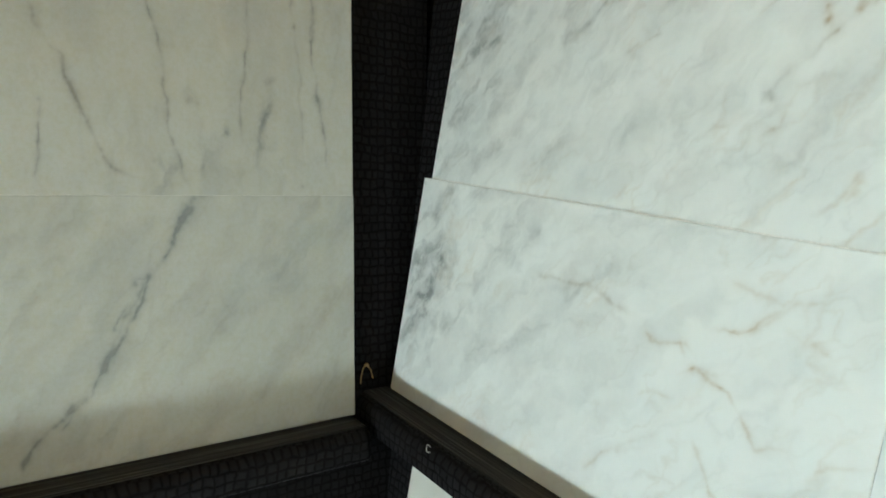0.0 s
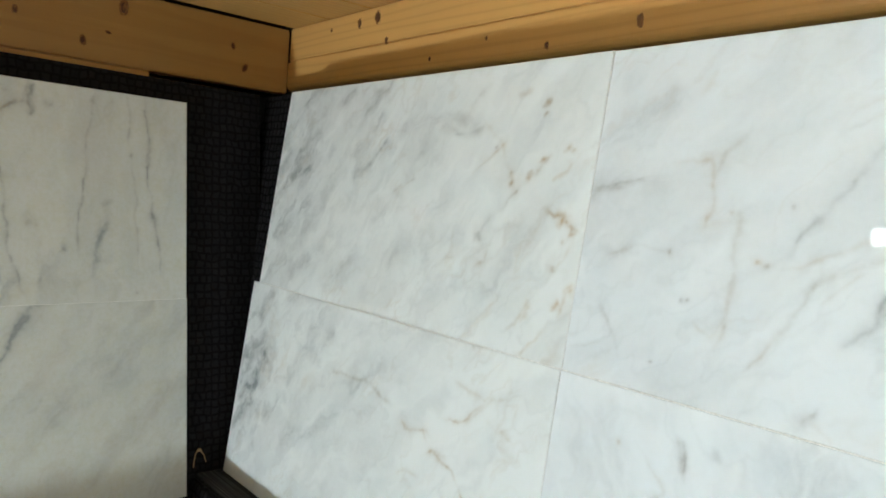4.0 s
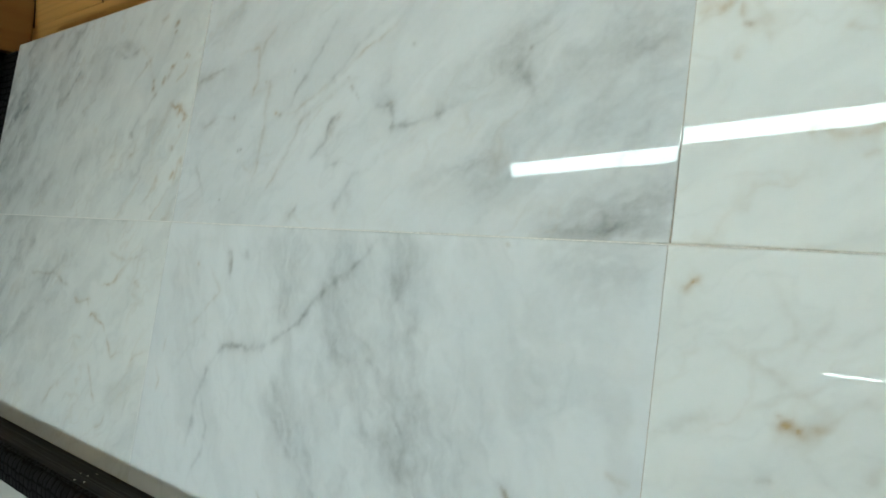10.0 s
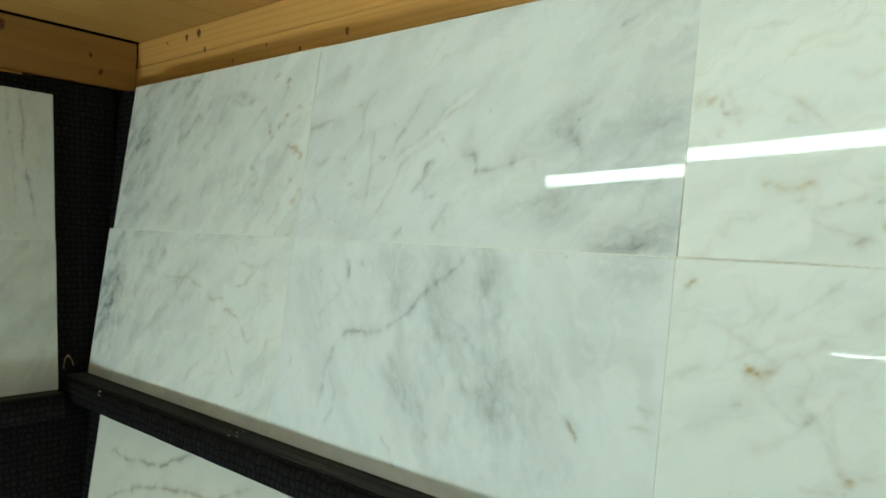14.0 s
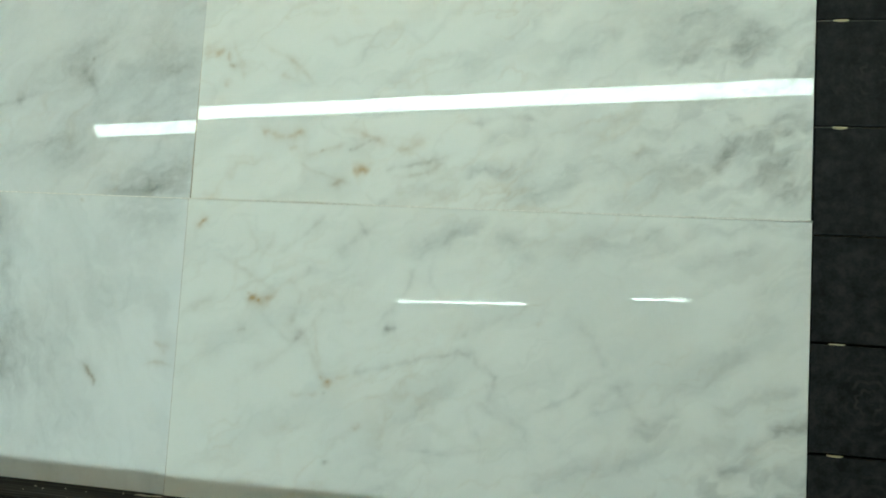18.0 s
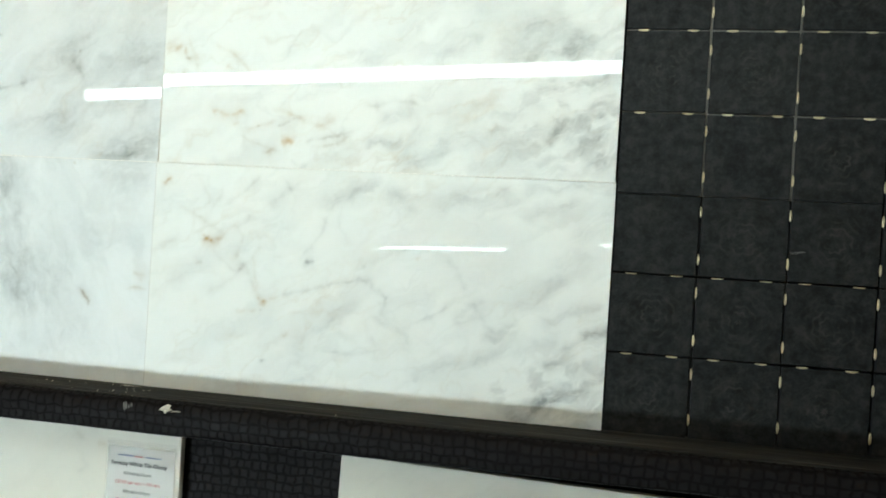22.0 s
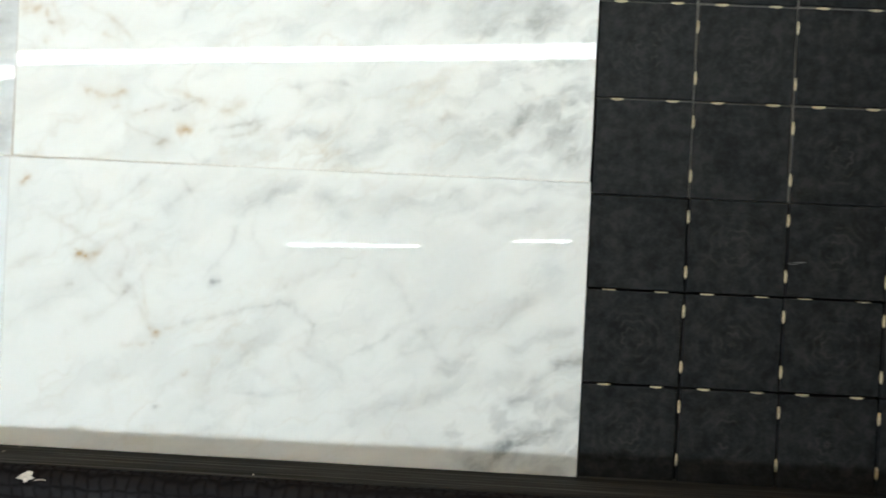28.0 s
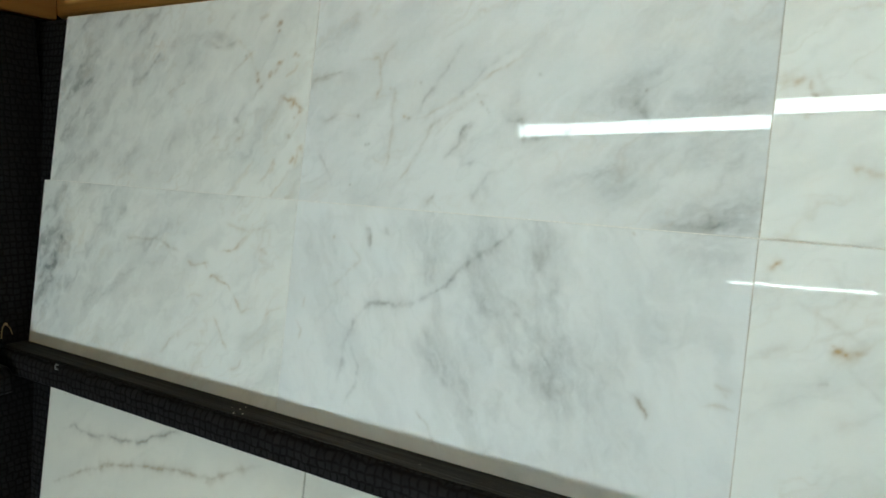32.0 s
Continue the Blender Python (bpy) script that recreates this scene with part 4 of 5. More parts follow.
a.band((1092, 16, 1124, 25, 1157, 35), 13.2, 0.14, 0.00)
a.band((997, 67, 1043, 80, 1098, 92), 16.5, 0.11, 0.00)
a.band((1029, 13, 1063, 26, 1096, 41), 13.2, 0.13, 0.00)
a.band((885, 140, 914, 161, 943, 185), 9.9, 0.13, 0.00)
a.band((963, 144, 992, 156, 1020, 168), 11.0, 0.16, 0.00)
a.band((1073, 146, 1106, 157, 1141, 169), 17.6, 0.22, 0.00)
a.band((1139, 152, 1146, 166, 1154, 180), 11.0, 0.18, 0.00)
a.band((960, 98, 965, 107, 977, 115), 8.8, 0.14, 0.00)
a.band((1131, 107, 1163, 119, 1194, 131), 15.4, 0.13, 0.00)
a.band((1149, 164, 1176, 175, 1202, 181), 17.6, 0.18, 0.00)
a.band((801, 1, 807, 7), 4.4, 0.13, 0.00)
a.band((1065, 174, 1093, 186, 1120, 197), 19.8, 0.17, 0.00)
a.vein((802, 34, 817, 40, 833, 43, 854, 48, 875, 54), 1.3, 0.32, 0.08)
a.vein((679, 73, 693, 67, 709, 67, 724, 76), 1.6, 0.08, 0.46)
a.vein((673, 69, 680, 73, 686, 71), 1.4, 0.04, 0.30)
a.vein((702, 53, 712, 56), 1.4, 0.15, 0.39)
a.vein((719, 47, 732, 52, 741, 55, 755, 59, 765, 63), 1.3, 0.22, 0.37)
a.vein((765, 56, 778, 60, 787, 65, 800, 67), 1.4, 0.38, 0.12)
a.vein((745, 16, 755, 21, 762, 24), 1.6, 0.30, 0.26)
a.vein((773, 32, 784, 37, 792, 33), 1.9, 0.04, 0.49)
a.vein((599, 152, 616, 154, 630, 159), 2.3, 0.04, 0.46)
a.vein((631, 141, 638, 140, 648, 143), 1.7, 0.34, 0.40)
a.vein((632, 159, 635, 143), 1.2, 0.08, 0.30)
a.vein((688, 133, 702, 130, 714, 125), 1.4, 0.06, 0.30)
a.vein((629, 114, 635, 125), 1.2, 0.06, 0.26)
a.vein((767, 78, 776, 90, 788, 100), 1.2, 0.12, 0.05)
a.vein((787, 15, 800, 4), 1.1, 0.15, 0.00)
a.vein((618, 84, 627, 96, 630, 109), 1.2, 0.11, 0.00)
a.vein((766, 136, 781, 160, 795, 184), 1.1, 0.11, 0.00)
a.vein((875, 114, 898, 132, 921, 144), 1.1, 0.14, 0.00)
a.mottle(1150, 90, 90, 90, 25, 0.3)
a.speck(784, 36, 1.4, 0.07, 0.25)
a.speck(638, 140, 1.6, 0.41, 0.25)
a.speck(741, 55, 1.4, 0.34, 0.21)
a.speck(768, 56, 1.4, 0.48, 0.08)
a.speck(753, 20, 1.4, 0.34, 0.17)
a.speck(787, 65, 1.2, 0.41, 0.08)
a.vein((757, 79, 789, 69, 820, 55, 849, 70), 1.7, 0.12, 0.28)
a.vein((673, 159, 705, 144, 730, 122), 1.6, 0.1, 0.2)
a.vein((822, 29, 852, 38, 880, 57), 1.6, 0.22, 0.14)
a.vein((631, 173, 649, 143, 647, 121), 1.6, 0.08, 0.24)
a.vein((879, 82, 923, 91, 967, 85), 1.8, 0.22, 0.02)
a.vein((712, 40, 752, 27, 776, 20), 1.5, 0.12, 0.14)
a.place(WALL, "polished white marble tile with ochre streaks and grey clouds", MARBLE, dy=0.0015, tilt=(0.4, 0, 0), group="marble tiles")
a = Slab(601.0, 1202, -300, -0.2, 16, lean=30, faint=0.45, shade=0.0, net=0.55)
a.band((847, -39, 871, -29, 901, -19), 12.6, 0.17, 0.00)
a.band((878, -32, 896, -28), 9.2, 0.13, 0.00)
a.band((926, -29, 944, -24, 973, -19), 9.2, 0.15, 0.00)
a.band((992, -35, 1026, -27, 1066, -20), 10.3, 0.17, 0.00)
a.band((1050, -43, 1066, -34, 1083, -27), 11.5, 0.15, 0.00)
a.band((1101, -43, 1128, -36, 1150, -29), 10.3, 0.17, 0.00)
a.band((1143, -105, 1156, -98, 1170, -92), 12.6, 0.16, 0.00)
a.band((1178, -187, 1188, -181, 1200, -178), 6.9, 0.33, 0.00)
a.band((1154, -205, 1176, -197, 1207, -184), 8.0, 0.21, 0.00)
a.band((1134, -227, 1144, -222, 1158, -217), 8.0, 0.30, 0.00)
a.band((1197, -235, 1204, -229), 9.2, 0.21, 0.00)
a.band((1099, -295, 1120, -281, 1141, -265), 12.6, 0.34, 0.00)
a.band((1125, -272, 1152, -261, 1179, -253), 10.3, 0.24, 0.00)
a.band((1165, -293, 1186, -280, 1201, -267), 14.9, 0.26, 0.00)
a.band((1024, -177, 1037, -167, 1045, -158), 10.3, 0.13, 0.00)
a.band((1062, -198, 1073, -193, 1087, -189), 9.2, 0.24, 0.00)
a.band((970, -254, 998, -242, 1021, -237), 12.6, 0.13, 0.00)
a.band((1050, -229, 1064, -222, 1077, -206), 10.3, 0.13, 0.00)
a.band((1096, -154, 1118, -141, 1139, -128), 11.5, 0.13, 0.00)
a.band((1136, -173, 1157, -163, 1184, -152), 11.5, 0.15, 0.00)
a.band((1168, -65, 1189, -52, 1204, -35), 13.8, 0.16, 0.00)
a.band((1159, -4, 1181, -6, 1202, -7), 10.3, 0.17, 0.00)
a.band((1099, -12, 1132, -8, 1159, -1), 8.0, 0.15, 0.00)
a.band((1178, -236, 1198, -218, 1209, -211), 12.6, 0.16, 0.00)
a.band((845, -206, 863, -184, 886, -170), 9.2, 0.11, 0.00)
a.band((956, -217, 943, -201, 924, -191), 10.3, 0.11, 0.00)
a.band((1094, -211, 1116, -203, 1137, -195), 10.3, 0.09, 0.00)
a.band((640, -153, 660, -139, 679, -131), 13.8, 0.07, 0.00)
a.band((590, -112, 591, -87, 593, -62), 10.3, 0.07, 0.00)
a.vein((761, -173, 786, -165, 817, -157, 854, -147, 884, -140, 903, -137, 911, -150, 926, -160, 922, -179, 936, -191), 1.7, 0.26, 0.02)
a.vein((937, -202, 966, -187, 997, -169, 1017, -158, 1037, -158, 1046, -172, 1054, -181), 1.6, 0.21, 0.00)
a.vein((1045, -170, 1051, -177, 1056, -186, 1068, -195), 1.7, 0.38, 0.00)
a.vein((697, -55, 726, -36, 745, -19, 750, -8), 1.4, 0.18, 0.05)
a.vein((779, -11, 790, -24, 798, -36), 1.4, 0.20, 0.00)
a.vein((805, -120, 825, -97, 840, -75, 848, -54), 1.4, 0.18, 0.00)
a.vein((811, -120, 819, -121, 828, -119), 1.4, 0.45, 0.00)
a.vein((594, -132, 614, -115, 643, -96), 1.6, 0.14, 0.09)
a.vein((662, -129, 675, -127), 1.3, 0.22, 0.09)
a.vein((684, -106, 705, -123, 721, -138, 741, -145), 1.3, 0.15, 0.06)
a.vein((732, -125, 728, -134, 729, -141), 1.6, 0.35, 0.07)
a.vein((723, -191, 745, -188, 756, -183), 1.3, 0.09, 0.20)
a.vein((746, -115, 750, -145, 756, -162), 1.4, 0.06, 0.19)
a.vein((695, -167, 721, -146, 741, -121), 1.3, 0.12, 0.04)
a.vein((838, -233, 859, -232, 887, -232, 914, -227), 1.3, 0.17, 0.00)
a.vein((728, -76, 736, -71, 739, -63), 1.4, 0.22, 0.04)
a.vein((840, -70, 844, -62), 1.7, 0.22, 0.05)
a.vein((674, -93, 677, -98, 685, -100, 700, -97), 1.7, 0.22, 0.61)
a.vein((674, -96, 680, -99), 2.4, 0.22, 0.45)
a.vein((757, -173, 762, -177, 767, -170), 1.6, 0.08, 0.51)
a.vein((766, -171, 777, -169, 786, -167), 1.2, 0.08, 0.32)
a.vein((612, -29, 619, -20, 626, -15), 1.2, 0.08, 0.41)
a.vein((764, -247, 767, -254), 1.3, 0.38, 0.05)
a.vein((755, -184, 759, -188), 1.0, 0.26, 0.09)
a.vein((789, -222, 797, -214), 1.2, 0.08, 0.15)
a.vein((961, -106, 972, -100), 1.2, 0.08, 0.15)
a.vein((770, -122, 790, -130, 802, -117), 1.1, 0.09, 0.00)
a.vein((907, -204, 917, -221, 912, -236), 1.3, 0.12, 0.00)
a.mottle(1150, -260, 90, 45, 25, 0.35)
a.speck(678, -98, 3.6, 0.40, 0.75)
a.speck(684, -100, 2.2, 0.28, 0.60)
a.speck(675, -93, 1.7, 0.24, 0.52)
a.speck(762, -174, 2.5, 0.16, 0.52)
a.speck(757, -171, 1.7, 0.12, 0.45)
a.speck(619, -20, 1.9, 0.16, 0.52)
a.speck(766, -250, 1.9, 0.56, 0.08)
a.vein((634, -53, 656, -64, 679, -75, 705, -98), 2.1, 0.10, 0.10)
a.vein((709, -72, 729, -94, 722, -122, 738, -138), 2.1, 0.11, 0.08)
a.vein((731, -127, 746, -154, 764, -174), 1.8, 0.08, 0.10)
a.vein((661, -11, 677, -40, 675, -86), 1.8, 0.08, 0.08)
a.vein((761, -58, 785, -29, 815, -11), 2.3, 0.14, 0.02)
a.vein((602, -119, 638, -97, 666, -101), 2.1, 0.11, 0.03)
a.vein((699, -27, 685, -56, 679, -74), 1.8, 0.10, 0.06)
a.vein((759, -103, 737, -127), 1.8, 0.10, 0.07)
a.vein((844, -20, 862, -47, 858, -74, 876, -95), 2.3, 0.13, 0.01)
a.vein((925, -17, 947, -42, 968, -46), 2.5, 0.17, 0.00)
a.vein((878, -127, 909, -114, 934, -96), 2.3, 0.13, 0.01)
a.vein((664, -189, 687, -164, 715, -151), 2.1, 0.08, 0.05)
a.vein((818, -217, 849, -193, 871, -185), 2.3, 0.11, 0.01)
a.vein((980, -87, 1006, -106, 1022, -135, 1037, -154), 2.8, 0.18, 0.00)
a.place(WALL, "polished white marble tile with ochre specks and a pale vein", MARBLE, tilt=(0, 0, 0.45), group="marble tiles")
a = Slab(-600, 0, 0, 296.5, 17, lean=50, faint=0.9)
a.vein((-230, 252, -239, 233, -249, 218, -259, 204), 1.6, 0.63, 0.00)
a.vein((-263, 206, -277, 182, -293, 149, -307, 119, -323, 87), 1.4, 0.55, 0.00)
a.speck(-201, 297, 5, 0.725, 0.0240832)
a.speck(-216, 280, 4, 0.87, 0.0240832)
a.speck(-227, 262, 4, 0.725, 0.0240832)
a.speck(-236, 244, 3, 0.725, 0.0240832)
a.speck(-263, 206, 4, 0.87, 0.0240832)
a.speck(-278, 197, 3.5, 0.87, 0.0240832)
a.speck(-288, 164, 3.5, 0.725, 0.0240832)
a.speck(-299, 151, 3.5, 0.725, 0.0240832)
a.speck(-314, 108, 3, 0.58, 0.0240832)
a.speck(-333, 78, 4, 0.725, 0.0240832)
a.speck(-346, 72, 5.5, 0.87, 0.0240832)
a.speck(-355, 61, 4.5, 0.87, 0.0240832)
a.speck(-362, 55, 4, 0.58, 0.0240832)
a.speck(-389, 21, 3, 0.58, 0.0240832)
a.vein((-188, 297, -198, 299, -209, 297, -214, 284, -226, 268, -236, 236), 2.1, 0.78, 0.02)
a.vein((-213, 293, -227, 270, -234, 243), 1.3, 0.88, 0.00)
a.vein((-256, 206, -266, 202, -277, 203, -281, 195), 1.4, 0.88, 0.00)
a.vein((-257, 218, -262, 205, -271, 181, -281, 160, -293, 133, -308, 116, -317, 105, -326, 82, -335, 74), 1.0, 0.95, 0.04)
a.vein((-285, 176, -294, 161, -302, 148), 0.8, 0.59, 0.00)
a.vein((-333, 76, -346, 72, -355, 65), 2.4, 0.78, 0.06)
a.vein((-335, 74, -351, 65, -362, 56, -376, 41, -389, 21, -396, 5), 1.3, 0.88, 0.06)
a.vein((-340, 71, -350, 55, -356, 45), 1.1, 0.59, 0.00)
a.cloud(-117, 210, 120, 60, 50, 0.30104, 30, 10)
a.cloud(-56, 141, 60, 30, 50, 0.361248, 30, 10, 0.3)
a.cloud(-354, 218, 80, 60, 50, 0.30104, 30, 10)
a.cloud(-201, 209, 40, 15, 50, 0.361248, 20, 10, 0.5)
a.speck(-372, 193, 2, 0.29, 0.361248)
a.speck(-394, 70, 2, 0.29, 0.240832)
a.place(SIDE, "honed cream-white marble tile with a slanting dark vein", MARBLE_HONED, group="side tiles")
a = Slab(-600, -1, 296.7, 592, 18, lean=88, faint=0.7)
a.vein((-357, 455, -344, 438, -335, 411, -325, 385, -315, 363, -304, 336, -291, 325, -275, 315), 1.0, 0.95, 0.15)
a.vein((-370, 491, -367, 472, -359, 458), 1.1, 0.51, 0.12)
a.vein((-255, 509, -248, 480, -243, 444, -238, 407, -236, 370, -226, 336, -219, 313, -211, 301), 1.0, 0.61, 0.07)
a.vein((-141, 528, -145, 475, -151, 421, -154, 353), 0.9, 0.53, 0.07)
a.vein((-83, 510, -76, 469, -75, 400, -70, 330), 0.8, 0.28, 0.04)
a.vein((-61, 541, -58, 471, -53, 426, -44, 381, -40, 345, -36, 322), 1.0, 0.71, 0.06)
a.speck(-81, 505, 2.4, 0.6, 0.122474)
a.cloud(-122, 369, 9, 40, 0, 0.857321, 12, 30)
a.speck(-173, 370, 3, 0.6, 0.0612372)
a.speck(-216, 403, 4, 0.45, 0.122474)
a.speck(-204, 400, 3, 0.375, 0.122474)
a.cloud(-195, 337, 10, 20, 0, 0.612372, 10, 20)
a.cloud(-239, 319, 14, 25, 0, 0.857321, 10, 20)
a.speck(-74, 308, 3, 0.6, 0.0612372)
a.vein((-362, 397, -365, 368, -367, 340, -369, 308), 1.0, 0.71, 0.06)
a.speck(-364, 392, 2.5, 0.525, 0)
a.vein((-171, 400, -157, 407, -143, 415), 0.8, 0.24, 0.06)
a.cloud(-158, 328, 30, 30, 0, 0.306186, 30, 30)
a.vein((-217, 594, -215, 570, -211, 548), 1.1, 0.71, 0.24)
a.vein((-227, 569, -239, 552, -252, 540, -262, 523, -272, 520), 1.2, 0.61, 0.31)
a.vein((-199, 570, -191, 559, -182, 566), 1.1, 0.61, 0.15)
a.vein((-259, 515, -254, 500, -249, 484, -246, 463), 1.1, 0.71, 0.06)
a.vein((-134, 591, -136, 559, -140, 526, -143, 507), 1.1, 0.51, 0.10)
a.vein((-89, 590, -86, 554, -84, 516), 0.9, 0.41, 0.06)
a.vein((-64, 591, -61, 561, -58, 522, -56, 483), 1.0, 0.61, 0.06)
a.speck(-211, 549, 3, 0.6, 0.122474)
a.speck(-242, 575, 3, 0.375, 0.122474)
a.speck(-82, 505, 2.5, 0.6, 0.0612372)
a.speck(-111, 576, 4, 0.3, 0.122474)
a.vein((-314, 592, -304, 574, -292, 563, -288, 544, -285, 528), 1.5, 0.75, 0.08)
a.vein((-212, 597, -221, 565, -234, 556, -249, 542), 1.4, 0.6, 0.08)
a.vein((-257, 526, -267, 523, -275, 514, -283, 508), 1.5, 0.7, 0.08)
a.vein((-261, 560, -254, 535, -257, 524), 1.1, 0.4, 0.05)
a.vein((-272, 588, -265, 566, -261, 559), 1.0, 0.3, 0.05)
a.vein((-195, 570, -188, 561, -183, 557), 1.6, 0.4, 0.05)
a.band((-211, 584, -210, 567, -210, 550), 4, 0.5, 0.04)
a.band((-119, 405, -122, 379, -124, 356), 4.5, 0.4, 0.02)
a.band((-214, 411, -210, 404), 6, 0.3, 0.03)
a.band((-174, 375, -172, 368), 4, 0.4, 0.02)
a.band((-83, 506, -82, 503), 3, 0.45, 0.02)
a.band((-124, 431, -114, 434), 3, 0.25, 0.04)
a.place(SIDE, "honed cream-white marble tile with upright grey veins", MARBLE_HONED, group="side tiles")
a = Slab(-537, 64, -962, -362, 19, 2.5, faint=0.3)
a.vein((-493, -433, -456, -421, -438, -427, -401, -428, -371, -419, -330, -419, -283, -409, -239, -388, -196, -371, -159, -359), 1.6, 0.75, 0.20)
a.vein((-517, -536, -474, -518, -413, -487, -354, -464, -259, -442, -205, -433, -153, -429, -112, -424, -89, -413, -45, -390, 13, -369), 1.7, 0.50, 0.35)
a.vein((-127, -436, -96, -421), 1.4, 0.20, 0.20)
a.cloud(-187, -499, 30, 20, 30, 0.3, 40, 12)
a.speck(-491, -371, 2.4, 0.3, 0.3)
a.place(WALL, "large glossy white porcelain tile with thin brown veins", PORCELAIN, group="large tiles", name="porcelain_tile")
a = Slab(66, 660, -962, -362, 20, 2.5, faint=0.25)
a.vein((271, -434, 306, -458, 335, -479, 358, -496, 387, -517, 407, -532), 1.8, 0.75, 0.05)
a.vein((495, -358, 507, -375, 521, -387), 2.2, 0.22, 0.10)
a.vein((536, -383, 552, -387), 1.7, 0.10, 0.30)
a.vein((514, -402, 523, -413, 503, -430), 1.6, 0.16, 0.00)
a.place(WALL, "large glossy white porcelain tile with a price card", PORCELAIN, group="large tiles", name="porcelain_tile")
a = Slab(867, 1467, -969, -369, 21, 2.5, faint=0.3)
a.vein((1259, -372, 1268, -383, 1272, -393, 1283, -397, 1301, -398), 1.7, 0.50, 0.25)
a.vein((1358, -387, 1390, -388, 1417, -389, 1440, -389), 1.8, 0.40, 0.15)
a.cloud(1413, -386, 50, 15, -10, 0.4, 40, 12)
a.place(WALL, "large glossy white porcelain tile below the ledge", PORCELAIN, tilt=(0, 1.3, 0), group="large tiles", name="porcelain_tile")

# ---- pale grout in the joints ----
GROUT = plain("cream_grout", (0.82, 0.81, 0.77), 0.8, grain=260.0, amount=0.16)


BROWN_GROUT = plain("brown_grout", (0.50, 0.42, 0.33), 0.8, grain=260.0, amount=0.3)


def joint(x0, x1, z0, z1, depth, m, material=GROUT):
    bm = strip([(depth, z0), (depth, z1), (depth + 0.006, z1), (depth + 0.006, z0)], x0, x1, 90, 0.0001, 5)
    ob = part("grout_joint", bm, material, None)
    ob.matrix_basis = m
    return tagged(ob, "thin cream grout line between two tiles" if material is GROUT else "thin brown grout line between two tiles", "grout", kind="structure")


joint(-0.602, 1.2015, -0.0002, 0.0010, 0.0002, WALL)
for x, w in ((-0.0002, 0.0007), (0.6007, 0.0006)):
    for z0, z1 in ((-0.2995, -0.0004), (0.0012, 0.2990)):
        lean = 0 if z0 < -0.1 else (-0.55 if x < 0.1 else -0.2)
        joint(x - w / 2, x + w / 2, z0, z1, -0.0014 if x > 0.1 and not lean else 0.0003, WALL @ pose(0, 0.0006 if lean else 0, 0, lean, 0, 0), GROUT if x < 0.1 else BROWN_GROUT)
joint(-0.599, -0.001, 0.2962, 0.2970, 0.0002, SIDE)

# ---- mosaic ----
def mosaic_sheet(x0, z0, seed, pale, m, cols=3, rise=0.0997):
    """Square chips on a mesh, held by glue dots in the joints."""
    rng = random.Random(seed)
    ob = thing("mosaic_sheet", "mosaic sheet of matt black square chips with cream glue dots", "mosaic", m @ pose(x0, 0.0062, z0), "mosaic sheets")
    pitch, size = 0.1003, 0.0970
    bm = box((pitch * cols - 0.004, 0.0012, 3 * rise - 0.003), (pitch * cols / 2 - 0.0015, 0.0042 if pale else 0.0062, 1.5 * rise - 0.0015))
    part("backing", bm, MESHBACK if pale else JOINT, ob)
    for c in range(cols):
        for r in range(3):
            cx, cz = c * pitch + size / 2, r * rise + 0.0002
            kind = 1 if rng.random() < 0.6 else 0
            chip = new("chip", CHIPS[kind])
            chip.parent = ob
            chip.matrix_basis = pose(cx + rng.uniform(-0.0004, 0.0004), rng.uniform(-0.0003, 0.0003), cz + rng.uniform(-0.0004, 0.0004), rng.uniform(-0.3, 0.3), rng.uniform(-0.25, 0.25), rng.uniform(-0.3, 0.3)) @ Matrix.Diagonal((1, 1, rise / 0.0997, 1))
            for k in (0.22, 0.79):
                if r < 2:
                    dot = new("glue_dot", DOTS[0])
                    dot.parent = ob
                    dot.matrix_basis = pose(c * pitch + k * size + rng.uniform(-0.002, 0.002), 0.0006 if pale else 0.0017, (r + 1) * rise - 0.0010)
                if c < cols - 1 or cols == 3:
                    dot = new("glue_dot", DOTS[1])
                    dot.parent = ob
                    dot.matrix_basis = pose((c + 1) * pitch - 0.0014, 0.0008, r * rise + k * size + rng.uniform(-0.002, 0.002))
    return ob


def chip_mesh(material):
    bm = box((0.0972, 0.006, 0.0972), (0, 0.003, 0.0490), 0.0009)
    me = bpy.data.meshes.new("chip")
    bm.to_mesh(me)
    bm.free()
    me.materials.append(material)
    return me


def dot_mesh(sx, sz):
    bm = bmesh.new()
    bmesh.ops.create_uvsphere(bm, u_segments=10, v_segments=6, radius=0.5, matrix=Matrix.Diagonal((sx, 0.004, sz, 1)))
    for v in bm.verts:
        if sx > sz:
            v.co.z = min(v.co.z, 0.0004)
        else:
            v.co.x = max(v.co.x, -0.0010)
    for f in bm.faces:
        f.smooth = True
    me = bpy.data.meshes.new("glue_dot")
    bm.to_mesh(me)
    bm.free()
    me.materials.append(GLUE)
    return me


CHIPS = [chip_mesh(GLAZE), chip_mesh(GLAZE_LACE)]
DOTS = [dot_mesh(0.0145, 0.0048), dot_mesh(0.0035, 0.0140)]
for n, (x0, z0, pale) in enumerate(((1.2035, -0.3000, False), (1.2035, -0.0110, True), (1.5045, -0.3000, False), (1.5045, -0.0110, True))):
    mosaic_sheet(x0, z0, 4 + n, pale, WALL, rise=0.0997 if pale else 0.0969)

